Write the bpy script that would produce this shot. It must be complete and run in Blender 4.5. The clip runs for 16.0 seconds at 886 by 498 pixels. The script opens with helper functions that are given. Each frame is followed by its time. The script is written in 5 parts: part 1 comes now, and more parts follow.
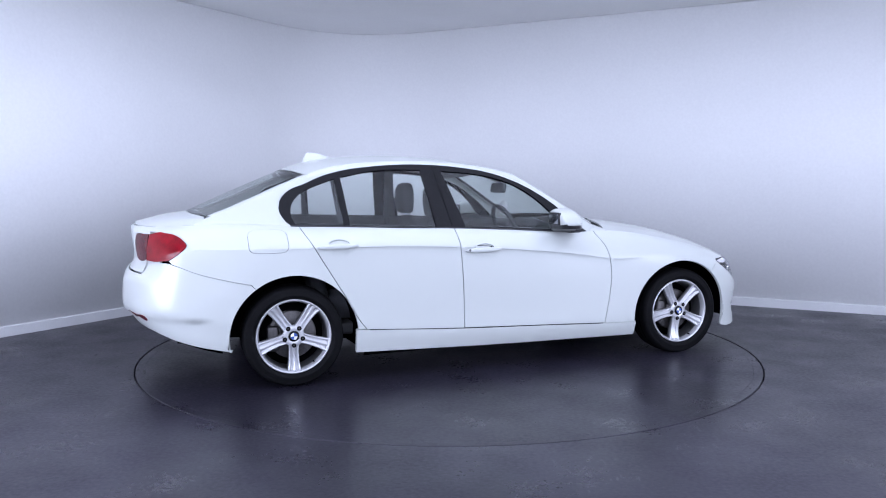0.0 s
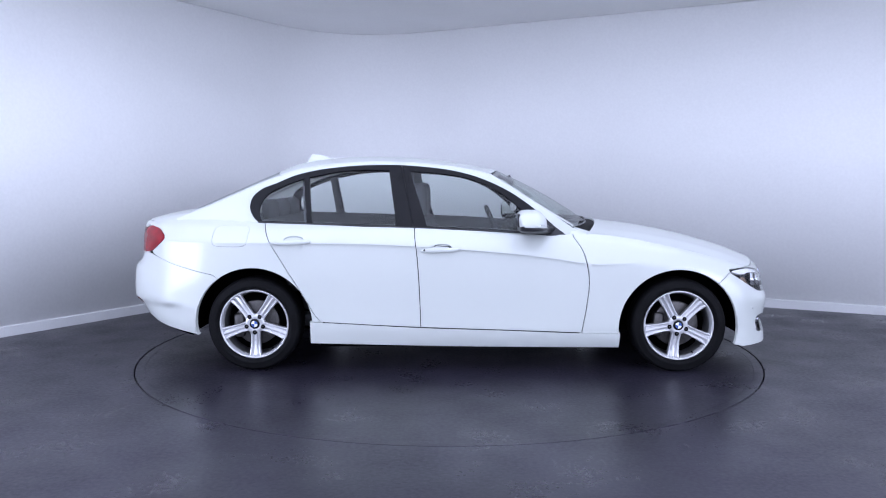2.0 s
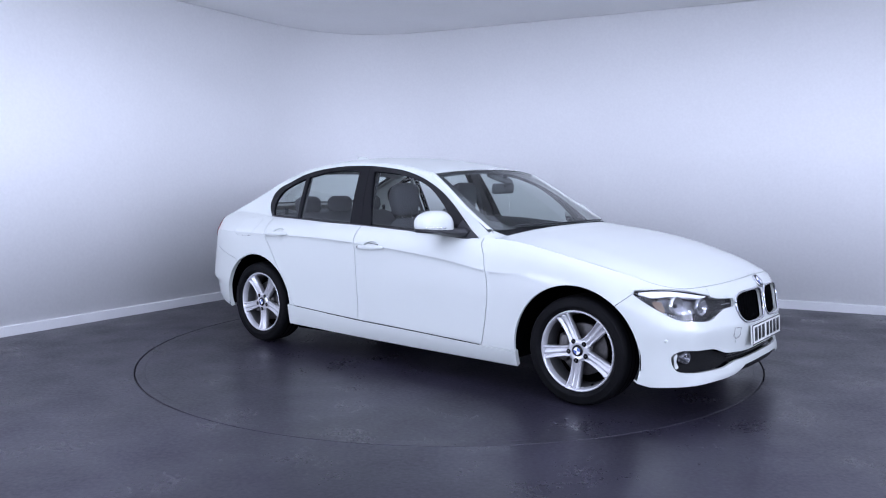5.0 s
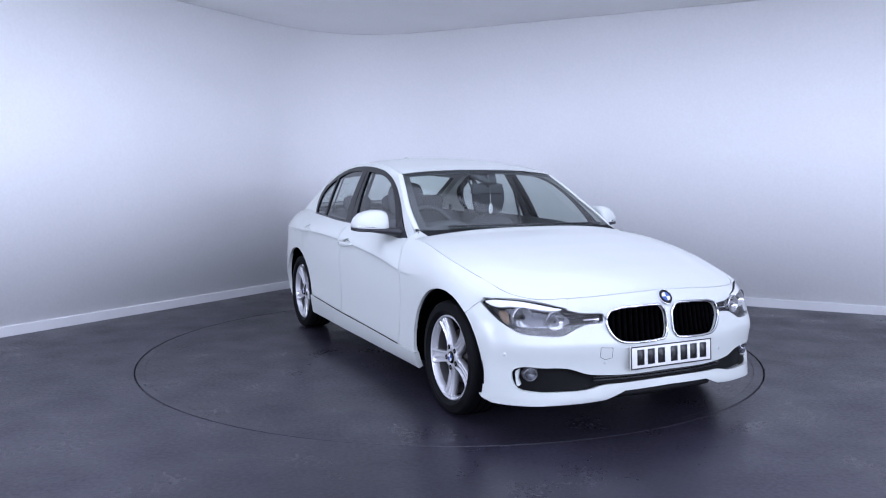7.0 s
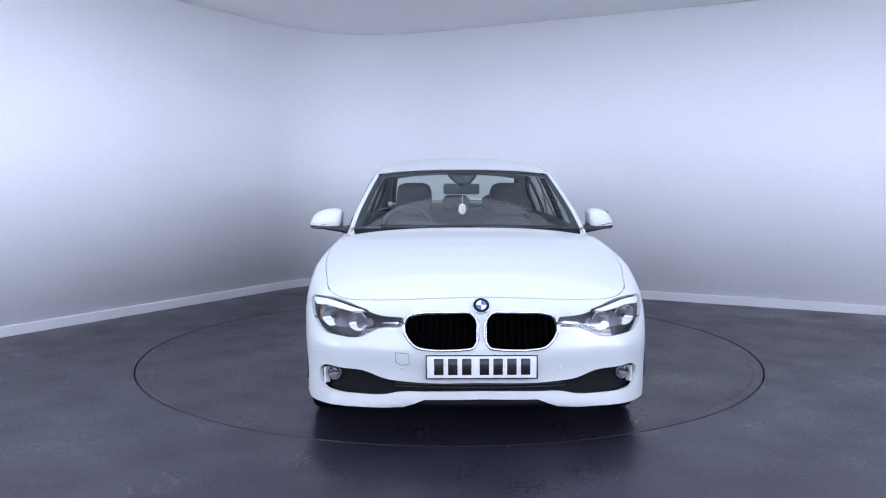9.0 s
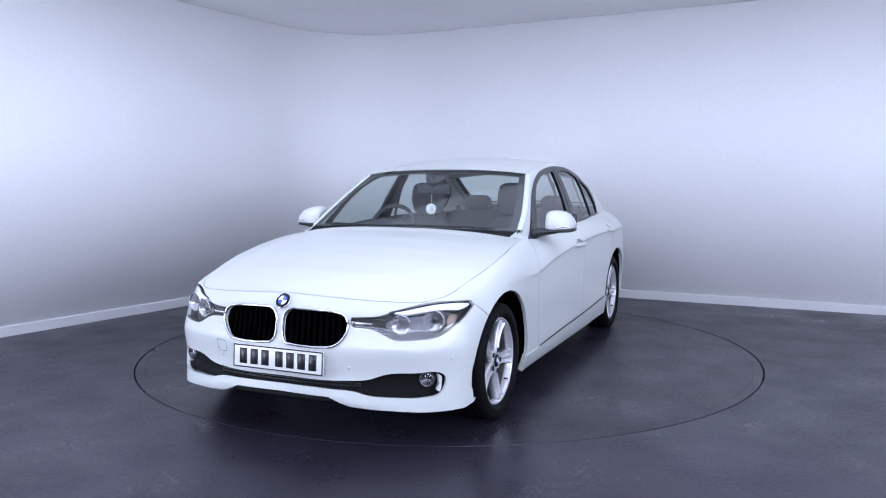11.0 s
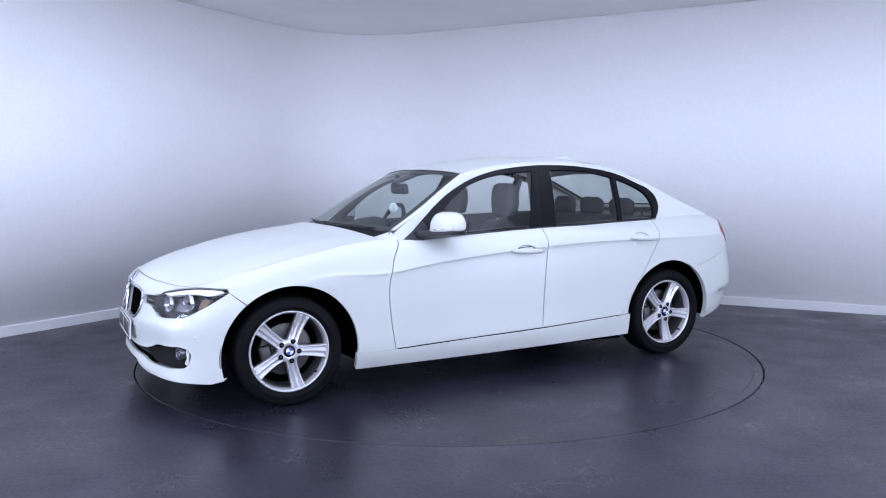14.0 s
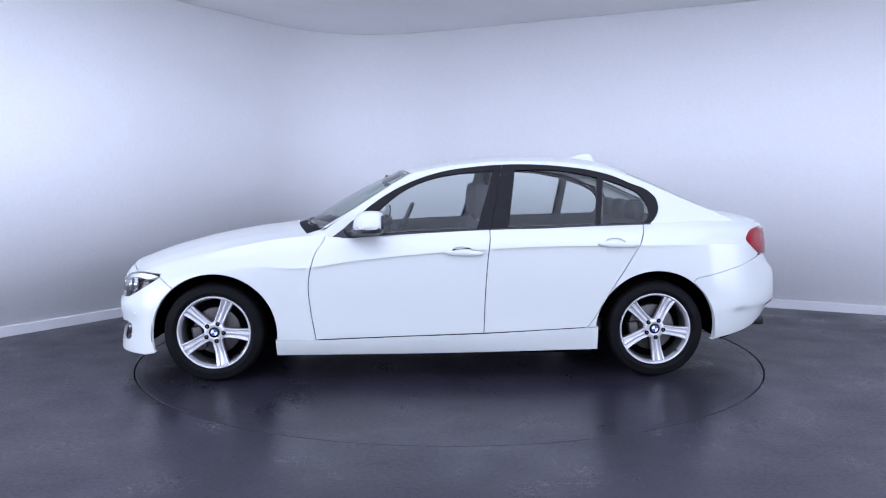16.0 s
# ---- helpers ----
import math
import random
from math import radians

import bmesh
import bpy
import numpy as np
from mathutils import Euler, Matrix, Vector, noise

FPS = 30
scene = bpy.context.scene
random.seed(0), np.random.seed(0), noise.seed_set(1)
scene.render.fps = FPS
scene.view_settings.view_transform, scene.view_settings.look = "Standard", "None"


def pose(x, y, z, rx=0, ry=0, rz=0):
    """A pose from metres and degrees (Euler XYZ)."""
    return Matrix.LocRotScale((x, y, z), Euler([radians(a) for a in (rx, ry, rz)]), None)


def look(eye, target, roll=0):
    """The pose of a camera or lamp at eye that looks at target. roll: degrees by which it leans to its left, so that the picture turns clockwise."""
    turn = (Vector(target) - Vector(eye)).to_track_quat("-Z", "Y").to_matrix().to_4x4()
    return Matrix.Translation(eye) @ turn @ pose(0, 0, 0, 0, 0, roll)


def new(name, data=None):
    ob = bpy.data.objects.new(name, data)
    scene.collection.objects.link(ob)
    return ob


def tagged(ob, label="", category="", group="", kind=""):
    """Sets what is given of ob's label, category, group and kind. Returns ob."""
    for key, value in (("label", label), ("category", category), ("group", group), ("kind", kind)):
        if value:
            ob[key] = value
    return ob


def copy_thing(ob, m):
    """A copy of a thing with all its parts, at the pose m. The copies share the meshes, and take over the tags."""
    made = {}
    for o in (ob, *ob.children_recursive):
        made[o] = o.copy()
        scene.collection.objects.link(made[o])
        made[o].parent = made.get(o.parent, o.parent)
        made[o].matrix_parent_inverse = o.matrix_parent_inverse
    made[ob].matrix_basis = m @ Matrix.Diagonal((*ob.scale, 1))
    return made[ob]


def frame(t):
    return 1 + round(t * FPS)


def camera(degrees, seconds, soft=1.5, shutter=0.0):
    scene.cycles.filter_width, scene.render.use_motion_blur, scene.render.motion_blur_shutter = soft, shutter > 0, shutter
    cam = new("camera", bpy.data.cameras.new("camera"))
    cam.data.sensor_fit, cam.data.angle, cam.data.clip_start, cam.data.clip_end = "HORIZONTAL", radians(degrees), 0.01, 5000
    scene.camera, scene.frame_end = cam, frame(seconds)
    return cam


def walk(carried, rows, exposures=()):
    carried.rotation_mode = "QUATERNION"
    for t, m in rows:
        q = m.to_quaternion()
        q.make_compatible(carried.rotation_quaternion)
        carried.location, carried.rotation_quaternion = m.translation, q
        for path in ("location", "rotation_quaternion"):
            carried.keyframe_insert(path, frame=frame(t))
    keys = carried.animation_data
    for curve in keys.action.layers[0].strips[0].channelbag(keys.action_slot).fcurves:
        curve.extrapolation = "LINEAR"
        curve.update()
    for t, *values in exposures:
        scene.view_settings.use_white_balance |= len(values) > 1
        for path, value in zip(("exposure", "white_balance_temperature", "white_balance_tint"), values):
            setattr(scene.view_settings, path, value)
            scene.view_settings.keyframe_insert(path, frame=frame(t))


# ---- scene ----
from mathutils.bvhtree import BVHTree
from mathutils.geometry import delaunay_2d_cdt

# camera on its stand
cam = camera(59.39, 16.0, soft=1.1)
EYE = (0.0, -5.842, 1.272)
AIM = (-0.007, -4.846, 1.1826)
walk(cam, [(0, look(EYE, AIM)), (16, look(EYE, AIM))])

# ---------------------------------------------------------------- light
world = bpy.data.worlds.new("studio_world")
scene.world = world
world.use_nodes = True
world.node_tree.nodes["Background"].inputs[0].default_value = (0.55, 0.6, 0.8, 1)
world.node_tree.nodes["Background"].inputs[1].default_value = 0.05
scene.view_settings.exposure = 0.0


def area_lamp(name, eye, target, sx, sy, watts, colour):
    d = bpy.data.lights.new(name, "AREA")
    d.shape, d.size, d.size_y, d.energy, d.color = "RECTANGLE", sx, sy, watts, colour
    ob = new(name, d)
    ob.matrix_world = look(eye, target)
    return ob


COOL = (0.675, 0.745, 1.0)
area_lamp("ceiling_light_table", (0, -2.7, 2.985), (0, -2.7, 0), 5.6, 6.0, 168, COOL)
area_lamp("wall_light_back", (0, -8.05, 2.35), (0, 0, 1.0), 11.6, 1.15, 290, COOL)
# two unseen low fill lamps, added to brighten the lower walls
area_lamp("wall_fill_left", (-4.8, -3.5, 0.85), (-2.6, 2.2, 0.2), 2.0, 1.3, 105, COOL)
area_lamp("wall_fill_right", (5.6, -3.7, 0.85), (4.0, 1.5, 0.2), 2.0, 1.3, 62, COOL)
# unseen fill lamp, added high so it reaches the left wall over the car
area_lamp("corner_fill_right", (6.0, -6.0, 2.3), (-3.0, 1.5, 0.3), 2.4, 1.2, 140, COOL)


# ---------------------------------------------------------------- materials
def mat(name, colour, rough=0.5, metal=0.0, coat=0.0, grain=None, bump=0.0, spec=0.5, emit=None, alpha=1.0):
    """A Principled material. grain: (scale, amount, second scale, second amount) of the tone's variation."""
    m = bpy.data.materials.new(name)
    m.use_nodes = True
    nt = m.node_tree
    b = nt.nodes["Principled BSDF"]
    b.inputs["Base Color"].default_value = (*colour, 1)
    b.inputs["Roughness"].default_value = rough
    b.inputs["Metallic"].default_value = metal
    b.inputs["Coat Weight"].default_value = coat
    b.inputs["Coat Roughness"].default_value = 0.14 if rough > 0.3 else 0.04
    b.inputs["Specular IOR Level"].default_value = spec
    if emit:
        b.inputs["Emission Color"].default_value = (*emit[:3], 1)
        b.inputs["Emission Strength"].default_value = emit[3]
    if grain:
        co = nt.nodes.new("ShaderNodeTexCoord")
        last = None
        for k in (0, 2):
            n = nt.nodes.new("ShaderNodeTexNoise")
            n.inputs["Scale"].default_value = grain[k]
            n.inputs["Detail"].default_value = 5
            nt.links.new(co.outputs["Object"], n.inputs["Vector"])
            r = nt.nodes.new("ShaderNodeMapRange")
            r.inputs["From Min"].default_value, r.inputs["From Max"].default_value = 0.3, 0.7
            r.inputs["To Min"].default_value, r.inputs["To Max"].default_value = 1 - grain[k + 1], 1 + grain[k + 1]
            nt.links.new(n.outputs["Fac"], r.inputs["Value"])
            if last is None:
                last = r.outputs[0]
            else:
                x = nt.nodes.new("ShaderNodeMath")
                x.operation = "MULTIPLY"
                nt.links.new(last, x.inputs[0])
                nt.links.new(r.outputs[0], x.inputs[1])
                last = x.outputs[0]
        v = nt.nodes.new("ShaderNodeVectorMath")
        v.operation = "SCALE"
        v.inputs[0].default_value = colour
        nt.links.new(last, v.inputs["Scale"])
        nt.links.new(v.outputs[0], b.inputs["Base Color"])
        if bump:
            p = nt.nodes.new("ShaderNodeBump")
            p.inputs["Strength"].default_value = bump
            p.inputs["Distance"].default_value = 0.004
            nt.links.new(last, p.inputs["Height"])
            nt.links.new(p.outputs[0], b.inputs["Normal"])
    return m


def glass_mat(name, tint, ior=1.5, rough=0.0):
    """A thin pane: clear by its tint, with a mirror gloss."""
    m = bpy.data.materials.new(name)
    m.use_nodes = True
    nt = m.node_tree
    nt.nodes.remove(nt.nodes["Principled BSDF"])
    t = nt.nodes.new("ShaderNodeBsdfTransparent")
    t.inputs[0].default_value = (*tint, 1)
    g = nt.nodes.new("ShaderNodeBsdfGlossy")
    g.inputs["Roughness"].default_value = rough
    lw = nt.nodes.new("ShaderNodeLayerWeight")
    lw.inputs["Blend"].default_value = 0.5
    pw = nt.nodes.new("ShaderNodeMath")
    pw.operation = "POWER"
    pw.inputs[1].default_value = 4.0
    nt.links.new(lw.outputs["Facing"], pw.inputs[0])
    fr = nt.nodes.new("ShaderNodeMath")
    fr.operation = "MULTIPLY_ADD"
    fr.inputs[1].default_value, fr.inputs[2].default_value = 0.75, ((ior - 1) / (ior + 1)) ** 2 * 1.6
    nt.links.new(pw.outputs[0], fr.inputs[0])
    mx = nt.nodes.new("ShaderNodeMixShader")
    nt.links.new(fr.outputs[0], mx.inputs[0])
    nt.links.new(t.outputs[0], mx.inputs[1])
    nt.links.new(g.outputs[0], mx.inputs[2])
    nt.links.new(mx.outputs[0], nt.nodes["Material Output"].inputs[0])
    return m


def floor_mat(name, tone):
    """Dark worn floor paint: cloudy stains, fine light specks, uneven gloss, shallow relief."""
    m = bpy.data.materials.new(name)
    m.use_nodes = True
    nt = m.node_tree
    b = nt.nodes["Principled BSDF"]
    co = nt.nodes.new("ShaderNodeTexCoord")

    def noise_tex(scale, detail, lo, hi, a, z, stretch=None):
        n = nt.nodes.new("ShaderNodeTexNoise")
        n.inputs["Scale"].default_value, n.inputs["Detail"].default_value = scale, detail
        src = co.outputs["Object"]
        if stretch:
            mp = nt.nodes.new("ShaderNodeMapping")
            mp.inputs["Scale"].default_value = stretch[:3]
            mp.inputs["Rotation"].default_value = (0, 0, stretch[3])
            nt.links.new(src, mp.inputs["Vector"])
            src = mp.outputs[0]
        nt.links.new(src, n.inputs["Vector"])
        r = nt.nodes.new("ShaderNodeMapRange")
        for key, val in (("From Min", lo), ("From Max", hi), ("To Min", a), ("To Max", z)):
            r.inputs[key].default_value = val
        nt.links.new(n.outputs["Fac"], r.inputs["Value"])
        return r.outputs[0]

    def mul(p, q, op="MULTIPLY"):
        x = nt.nodes.new("ShaderNodeMath")
        x.operation = op
        nt.links.new(p, x.inputs[0])
        nt.links.new(q, x.inputs[1])
        return x.outputs[0]

    clouds = noise_tex(0.9, 5, 0.35, 0.65, 0.84, 1.14)
    smears = noise_tex(2.2, 6, 0.4, 0.7, 0.82, 1.2, (1, 0.25, 1, 0.3))
    grit = noise_tex(60, 4, 0.3, 0.75, 0.8, 1.25)
    specks = noise_tex(170, 2, 0.72, 0.80, 0.0, 2.2)
    tone_all = mul(mul(mul(clouds, smears), grit), specks, "ADD")
    v = nt.nodes.new("ShaderNodeVectorMath")
    v.operation = "SCALE"
    v.inputs[0].default_value = tone
    nt.links.new(tone_all, v.inputs["Scale"])
    nt.links.new(v.outputs[0], b.inputs["Base Color"])
    gloss = mul(noise_tex(2.4, 6, 0.3, 0.7, 0.25, 0.42), noise_tex(45, 3, 0.3, 0.7, 0.85, 1.2))
    nt.links.new(gloss, b.inputs["Roughness"])
    b.inputs["Specular IOR Level"].default_value = 0.4
    bp = nt.nodes.new("ShaderNodeBump")
    bp.inputs["Strength"].default_value, bp.inputs["Distance"].default_value = 0.25, 0.002
    nt.links.new(mul(grit, specks, "ADD"), bp.inputs["Height"])
    nt.links.new(bp.outputs[0], b.inputs["Normal"])
    return m


M_WALL = mat("wall_paint", (0.91, 0.91, 0.91), 0.6, grain=(0.8, 0.015, 40, 0.02), bump=0.05)
M_SKIRT = mat("skirting_paint", (0.62, 0.62, 0.63), 0.4, grain=(3, 0.02, 60, 0.02))
M_CEIL = mat("ceiling_paint", (0.9, 0.9, 0.9), 0.7, grain=(1.5, 0.02, 50, 0.02), bump=0.05)
M_FLOOR = floor_mat("floor_paint", (0.024, 0.0218, 0.034))
M_DISC = floor_mat("turntable_paint", (0.0205, 0.0187, 0.029))
M_WHITE = mat("white_car_paint", (0.63, 0.655, 0.63), 0.38, coat=0.55, grain=(1.2, 0.008, 300, 0.01))
M_BLACK = mat("satin_black_trim", (0.018, 0.018, 0.022), 0.32, grain=(5, 0.1, 200, 0.15))
M_GLOSSBLACK = mat("gloss_black_trim", (0.006, 0.006, 0.008), 0.22, spec=0.22, grain=(5, 0.1, 200, 0.1))
M_PLASTIC = mat("textured_black_plastic", (0.008, 0.008, 0.009), 0.6, spec=0.12, grain=(6, 0.15, 260, 0.3), bump=0.2)
# near-black without gloss: the shade of arches, gaps and recesses as a colour
M_DARK = mat("shade_black", (0.003, 0.003, 0.0035), 0.95, spec=0.0, grain=(3, 0.3, 40, 0.3))
M_RUBBER = mat("tyre_rubber", (0.005, 0.005, 0.006), 0.65, spec=0.10, grain=(8, 0.2, 120, 0.25), bump=0.2)
M_ALLOY = mat("silver_alloy", (0.64, 0.64, 0.66), 0.27, metal=0.5, grain=(6, 0.05, 150, 0.05))
M_BARREL = mat("dull_barrel_alloy", (0.12, 0.12, 0.125), 0.4, metal=0.6, grain=(6, 0.1, 120, 0.1))
M_STEEL = mat("brake_steel", (0.10, 0.095, 0.095), 0.45, metal=0.9, grain=(8, 0.2, 80, 0.2))
M_SILVER = mat("lamp_silver", (0.62, 0.62, 0.64), 0.14, metal=0.9, grain=(9, 0.06, 120, 0.06))
M_PANEL = mat("grey_reflector", (0.15, 0.15, 0.165), 0.25, metal=0.8, grain=(9, 0.08, 120, 0.08))
# silver toned down: the dark reflection in the door mirrors is in the colour
M_MIRROR = mat("mirror_glass_dark_reflection", (0.30, 0.31, 0.34), 0.05, metal=1.0, grain=(4, 0.02, 90, 0.03))
M_CHROME = mat("chrome", (0.66, 0.66, 0.69), 0.12, metal=1.0, grain=(4, 0.02, 90, 0.03))
M_GLASS = glass_mat("window_glass", (0.88, 0.92, 0.91), 1.42)
M_SCREEN = glass_mat("windscreen_glass", (0.84, 0.91, 0.88), 1.4)
M_LENS = glass_mat("lamp_lens", (0.97, 0.98, 0.99), 1.4)
M_LAMPBODY = mat("lamp_housing", (0.016, 0.016, 0.019), 0.3, spec=0.3, grain=(10, 0.1, 120, 0.1))
M_RED = mat("red_lamp_plastic", (0.25, 0.004, 0.012), 0.16, spec=0.3, grain=(14, 0.25, 90, 0.15))
M_REDDARK = mat("dark_red_lamp_plastic", (0.10, 0.010, 0.016), 0.2, spec=0.35, grain=(14, 0.2, 90, 0.15))
M_AMBER = mat("amber_reflector", (0.22, 0.155, 0.11), 0.2, grain=(20, 0.1, 120, 0.1))
M_BLUE = mat("blue_enamel", (0.05, 0.11, 0.36), 0.2, coat=1.0, grain=(30, 0.05, 200, 0.05))
M_ENAMEL = mat("white_enamel", (0.85, 0.85, 0.87), 0.2, coat=1.0, grain=(30, 0.03, 200, 0.03))
M_PLATE = mat("number_plate_white", (0.78, 0.78, 0.76), 0.3, grain=(10, 0.02, 120, 0.03))
M_INK = mat("plate_black", (0.01, 0.01, 0.012), 0.35, grain=(20, 0.1, 200, 0.1))
M_SEAT = mat("dark_grey_seat_cloth", (0.085, 0.088, 0.098), 0.8, grain=(6, 0.12, 300, 0.25), bump=0.2)
M_CABIN = mat("dark_cabin_plastic", (0.06, 0.062, 0.068), 0.6, grain=(6, 0.1, 220, 0.2), bump=0.1)
M_LINING = mat("grey_headlining", (0.5, 0.5, 0.5), 0.9, grain=(8, 0.04, 260, 0.08))
M_PAPER = mat("white_card", (0.8, 0.8, 0.8), 0.6, grain=(20, 0.03, 200, 0.03))


# ---------------------------------------------------------------- mesh helpers
def mesh_of(name, verts, faces, material, smooth=True):
    me = bpy.data.meshes.new(name)
    me.from_pydata([tuple(v) for v in verts], [], faces)
    me.materials.append(material)
    if smooth:
        me.polygons.foreach_set("use_smooth", [True] * len(me.polygons))
    me.update()
    return me


def thing(name, label, category, group="", kind=""):
    return tagged(new(name), label, category, group, kind)


def child(name, me, parent, label=""):
    ob = new(name, me)
    ob.parent = parent
    if label:
        ob["label"] = label
    return ob


def part(name, bm, material, parent, label="", smooth=True):
    me = bpy.data.meshes.new(name)
    bm.to_mesh(me)
    bm.free()
    me.materials.append(material)
    if smooth:
        me.polygons.foreach_set("use_smooth", [True] * len(me.polygons))
    return child(name, me, parent, label)


def hermite(ts, ps, t):
    """A smooth curve through the points ps at the parameters ts."""
    ts, ps, t = np.asarray(ts, float), np.asarray(ps, float), np.atleast_1d(np.asarray(t, float))
    if ps.ndim == 1:
        ps = ps[:, None]
    d = np.diff(ps, axis=0) / np.diff(ts)[:, None]
    m = np.vstack([d[:1], (d[:-1] * np.diff(ts)[1:, None] + d[1:] * np.diff(ts)[:-1, None]) / (ts[2:] - ts[:-2])[:, None], d[-1:]])
    i = np.clip(np.searchsorted(ts, t, side="right") - 1, 0, len(ts) - 2)
    h = (ts[i + 1] - ts[i])[:, None]
    s = ((t - ts[i])[:, None]) / h
    return ((2 * s**3 - 3 * s**2 + 1) * ps[i] + (s**3 - 2 * s**2 + s) * h * m[i]
            + (3 * s**2 - 2 * s**3) * ps[i + 1] + (s**3 - s**2) * h * m[i + 1])


def curve(pts, step=0.02):
    """A smooth line through the points, sampled about every step."""
    p = np.asarray(pts, float)
    d = np.concatenate([[0], np.cumsum(np.maximum(np.linalg.norm(np.diff(p, axis=0), axis=1), 1e-6))])
    n = max(2, int(math.ceil(d[-1] / step)) + 1)
    if len(p) == 2:
        return p[0] + (p[1] - p[0]) * np.linspace(0, 1, n)[:, None]
    return hermite(d, p, np.linspace(0, d[-1], n))


def path(*segs):
    """Lines joined into one closed outline."""
    out = []
    for s in segs:
        for q in s:
            if not out or np.linalg.norm(np.asarray(q) - out[-1]) > 1e-4:
                out.append(np.asarray(q, float))
    if np.linalg.norm(out[0] - out[-1]) < 1e-4:
        out.pop()
    return np.array(out)


def closed(pts, step=0.012):
    """A smooth closed outline."""
    p = np.asarray(pts, float)
    q = np.vstack([p[-2:], p, p[:3]])
    d = np.concatenate([[0], np.cumsum(np.linalg.norm(np.diff(q, axis=0), axis=1))])
    a, b = d[2], d[2 + len(p)]
    n = int((b - a) / step) + 3
    return hermite(d, q, np.linspace(a, b, n, endpoint=False))


def inside(poly, pts):
    x, y = pts[:, 0], pts[:, 1]
    r = np.zeros(len(pts), bool)
    a, b = poly, np.roll(poly, -1, axis=0)
    for (x0, y0), (x1, y1) in zip(a, b):
        if y0 != y1:
            r ^= ((y0 > y) != (y1 > y)) & (x < (x1 - x0) * (y - y0) / (y1 - y0) + x0)
    return r


def fill2d(outline, holes, step, extra=()):
    """Triangles of an outline with holes."""
    loops = [np.asarray(outline)] + [np.asarray(h) for h in holes]
    pts, edges = [], []
    for lp in loops:
        k = len(pts)
        pts += [Vector((float(a), float(b))) for a, b in lp]
        edges += [(k + i, k + (i + 1) % len(lp)) for i in range(len(lp))]
    rim = np.vstack(loops)
    lo, hi = loops[0].min(0), loops[0].max(0)
    gx, gy = np.arange(lo[0] + step / 2, hi[0], step), np.arange(lo[1] + step / 2, hi[1], step)
    if len(gx) and len(gy):
        g = np.stack(np.meshgrid(gx, gy), -1).reshape(-1, 2)
        if len(extra):
            x = np.asarray(extra, float)
            far = np.array([np.min(np.sum((x - q) ** 2, axis=1)) for q in g]) > (0.45 * step) ** 2
            g = np.vstack([g[far], x])
        ok = inside(loops[0], g)
        for h in loops[1:]:
            ok &= ~inside(h, g)
        g = g[ok]
        if len(g):
            near = np.array([np.min(np.sum((rim - q) ** 2, axis=1)) for q in g]) > (0.5 * step) ** 2
            pts += [Vector((float(a), float(b))) for a, b in g[near]]
    v, e, f, *_ = delaunay_2d_cdt(pts, edges, [], 0, 1e-6)
    v = np.array([(q.x, q.y) for q in v])
    f = np.array([t for t in f if len(t) == 3])
    c = v[f].mean(axis=1)
    ok = inside(loops[0], c)
    for h in loops[1:]:
        ok &= ~inside(h, c)
    return v, f[ok]


def skin(name, outline, lift, material, parent, label="", holes=(), step=0.035, thick=0.02, out=0.0, extra=()):
    """A panel with rims: a flat outline laid onto the body by lift(a, b) -> place, normal; out: metres proud of it."""
    v, f = fill2d(outline, holes, step, extra)
    got = [lift(a, b) for a, b in v]
    co = np.array([g[0] for g in got])
    no = np.array([g[1] for g in got])
    co = co + no * out
    fn = np.cross(co[f[:, 1]] - co[f[:, 0]], co[f[:, 2]] - co[f[:, 0]])
    if (fn * no[f].mean(axis=1)).sum() < 0:
        f = f[:, ::-1]
    count = {}
    for t in f:
        for a, b in ((t[0], t[1]), (t[1], t[2]), (t[2], t[0])):
            count[(a, b)] = 1
    edge = [(a, b) for a, b in count if (b, a) not in count]
    verts, norms, faces = list(co), list(no), [tuple(int(i) for i in t) for t in f]
    idx = {}
    for a, b in edge:
        for q in (a, b):
            if q not in idx:
                idx[q] = len(verts)
                verts += [co[q], co[q] - no[q] * thick]
                norms += [no[q], no[q]]
        faces.append((idx[b], idx[a], idx[a] + 1, idx[b] + 1))
    me = mesh_of(name, verts, faces, material)
    nf = len(f)
    flags = [True] * nf + [False] * (len(faces) - nf)
    me.polygons.foreach_set("use_smooth", flags)
    loops = []
    for i, poly in enumerate(me.polygons):
        for vi in poly.vertices:
            loops.append(tuple(norms[vi]) if i < nf else (0.0, 0.0, 0.0))
    me.normals_split_custom_set(loops)
    return child(name, me, parent, label)


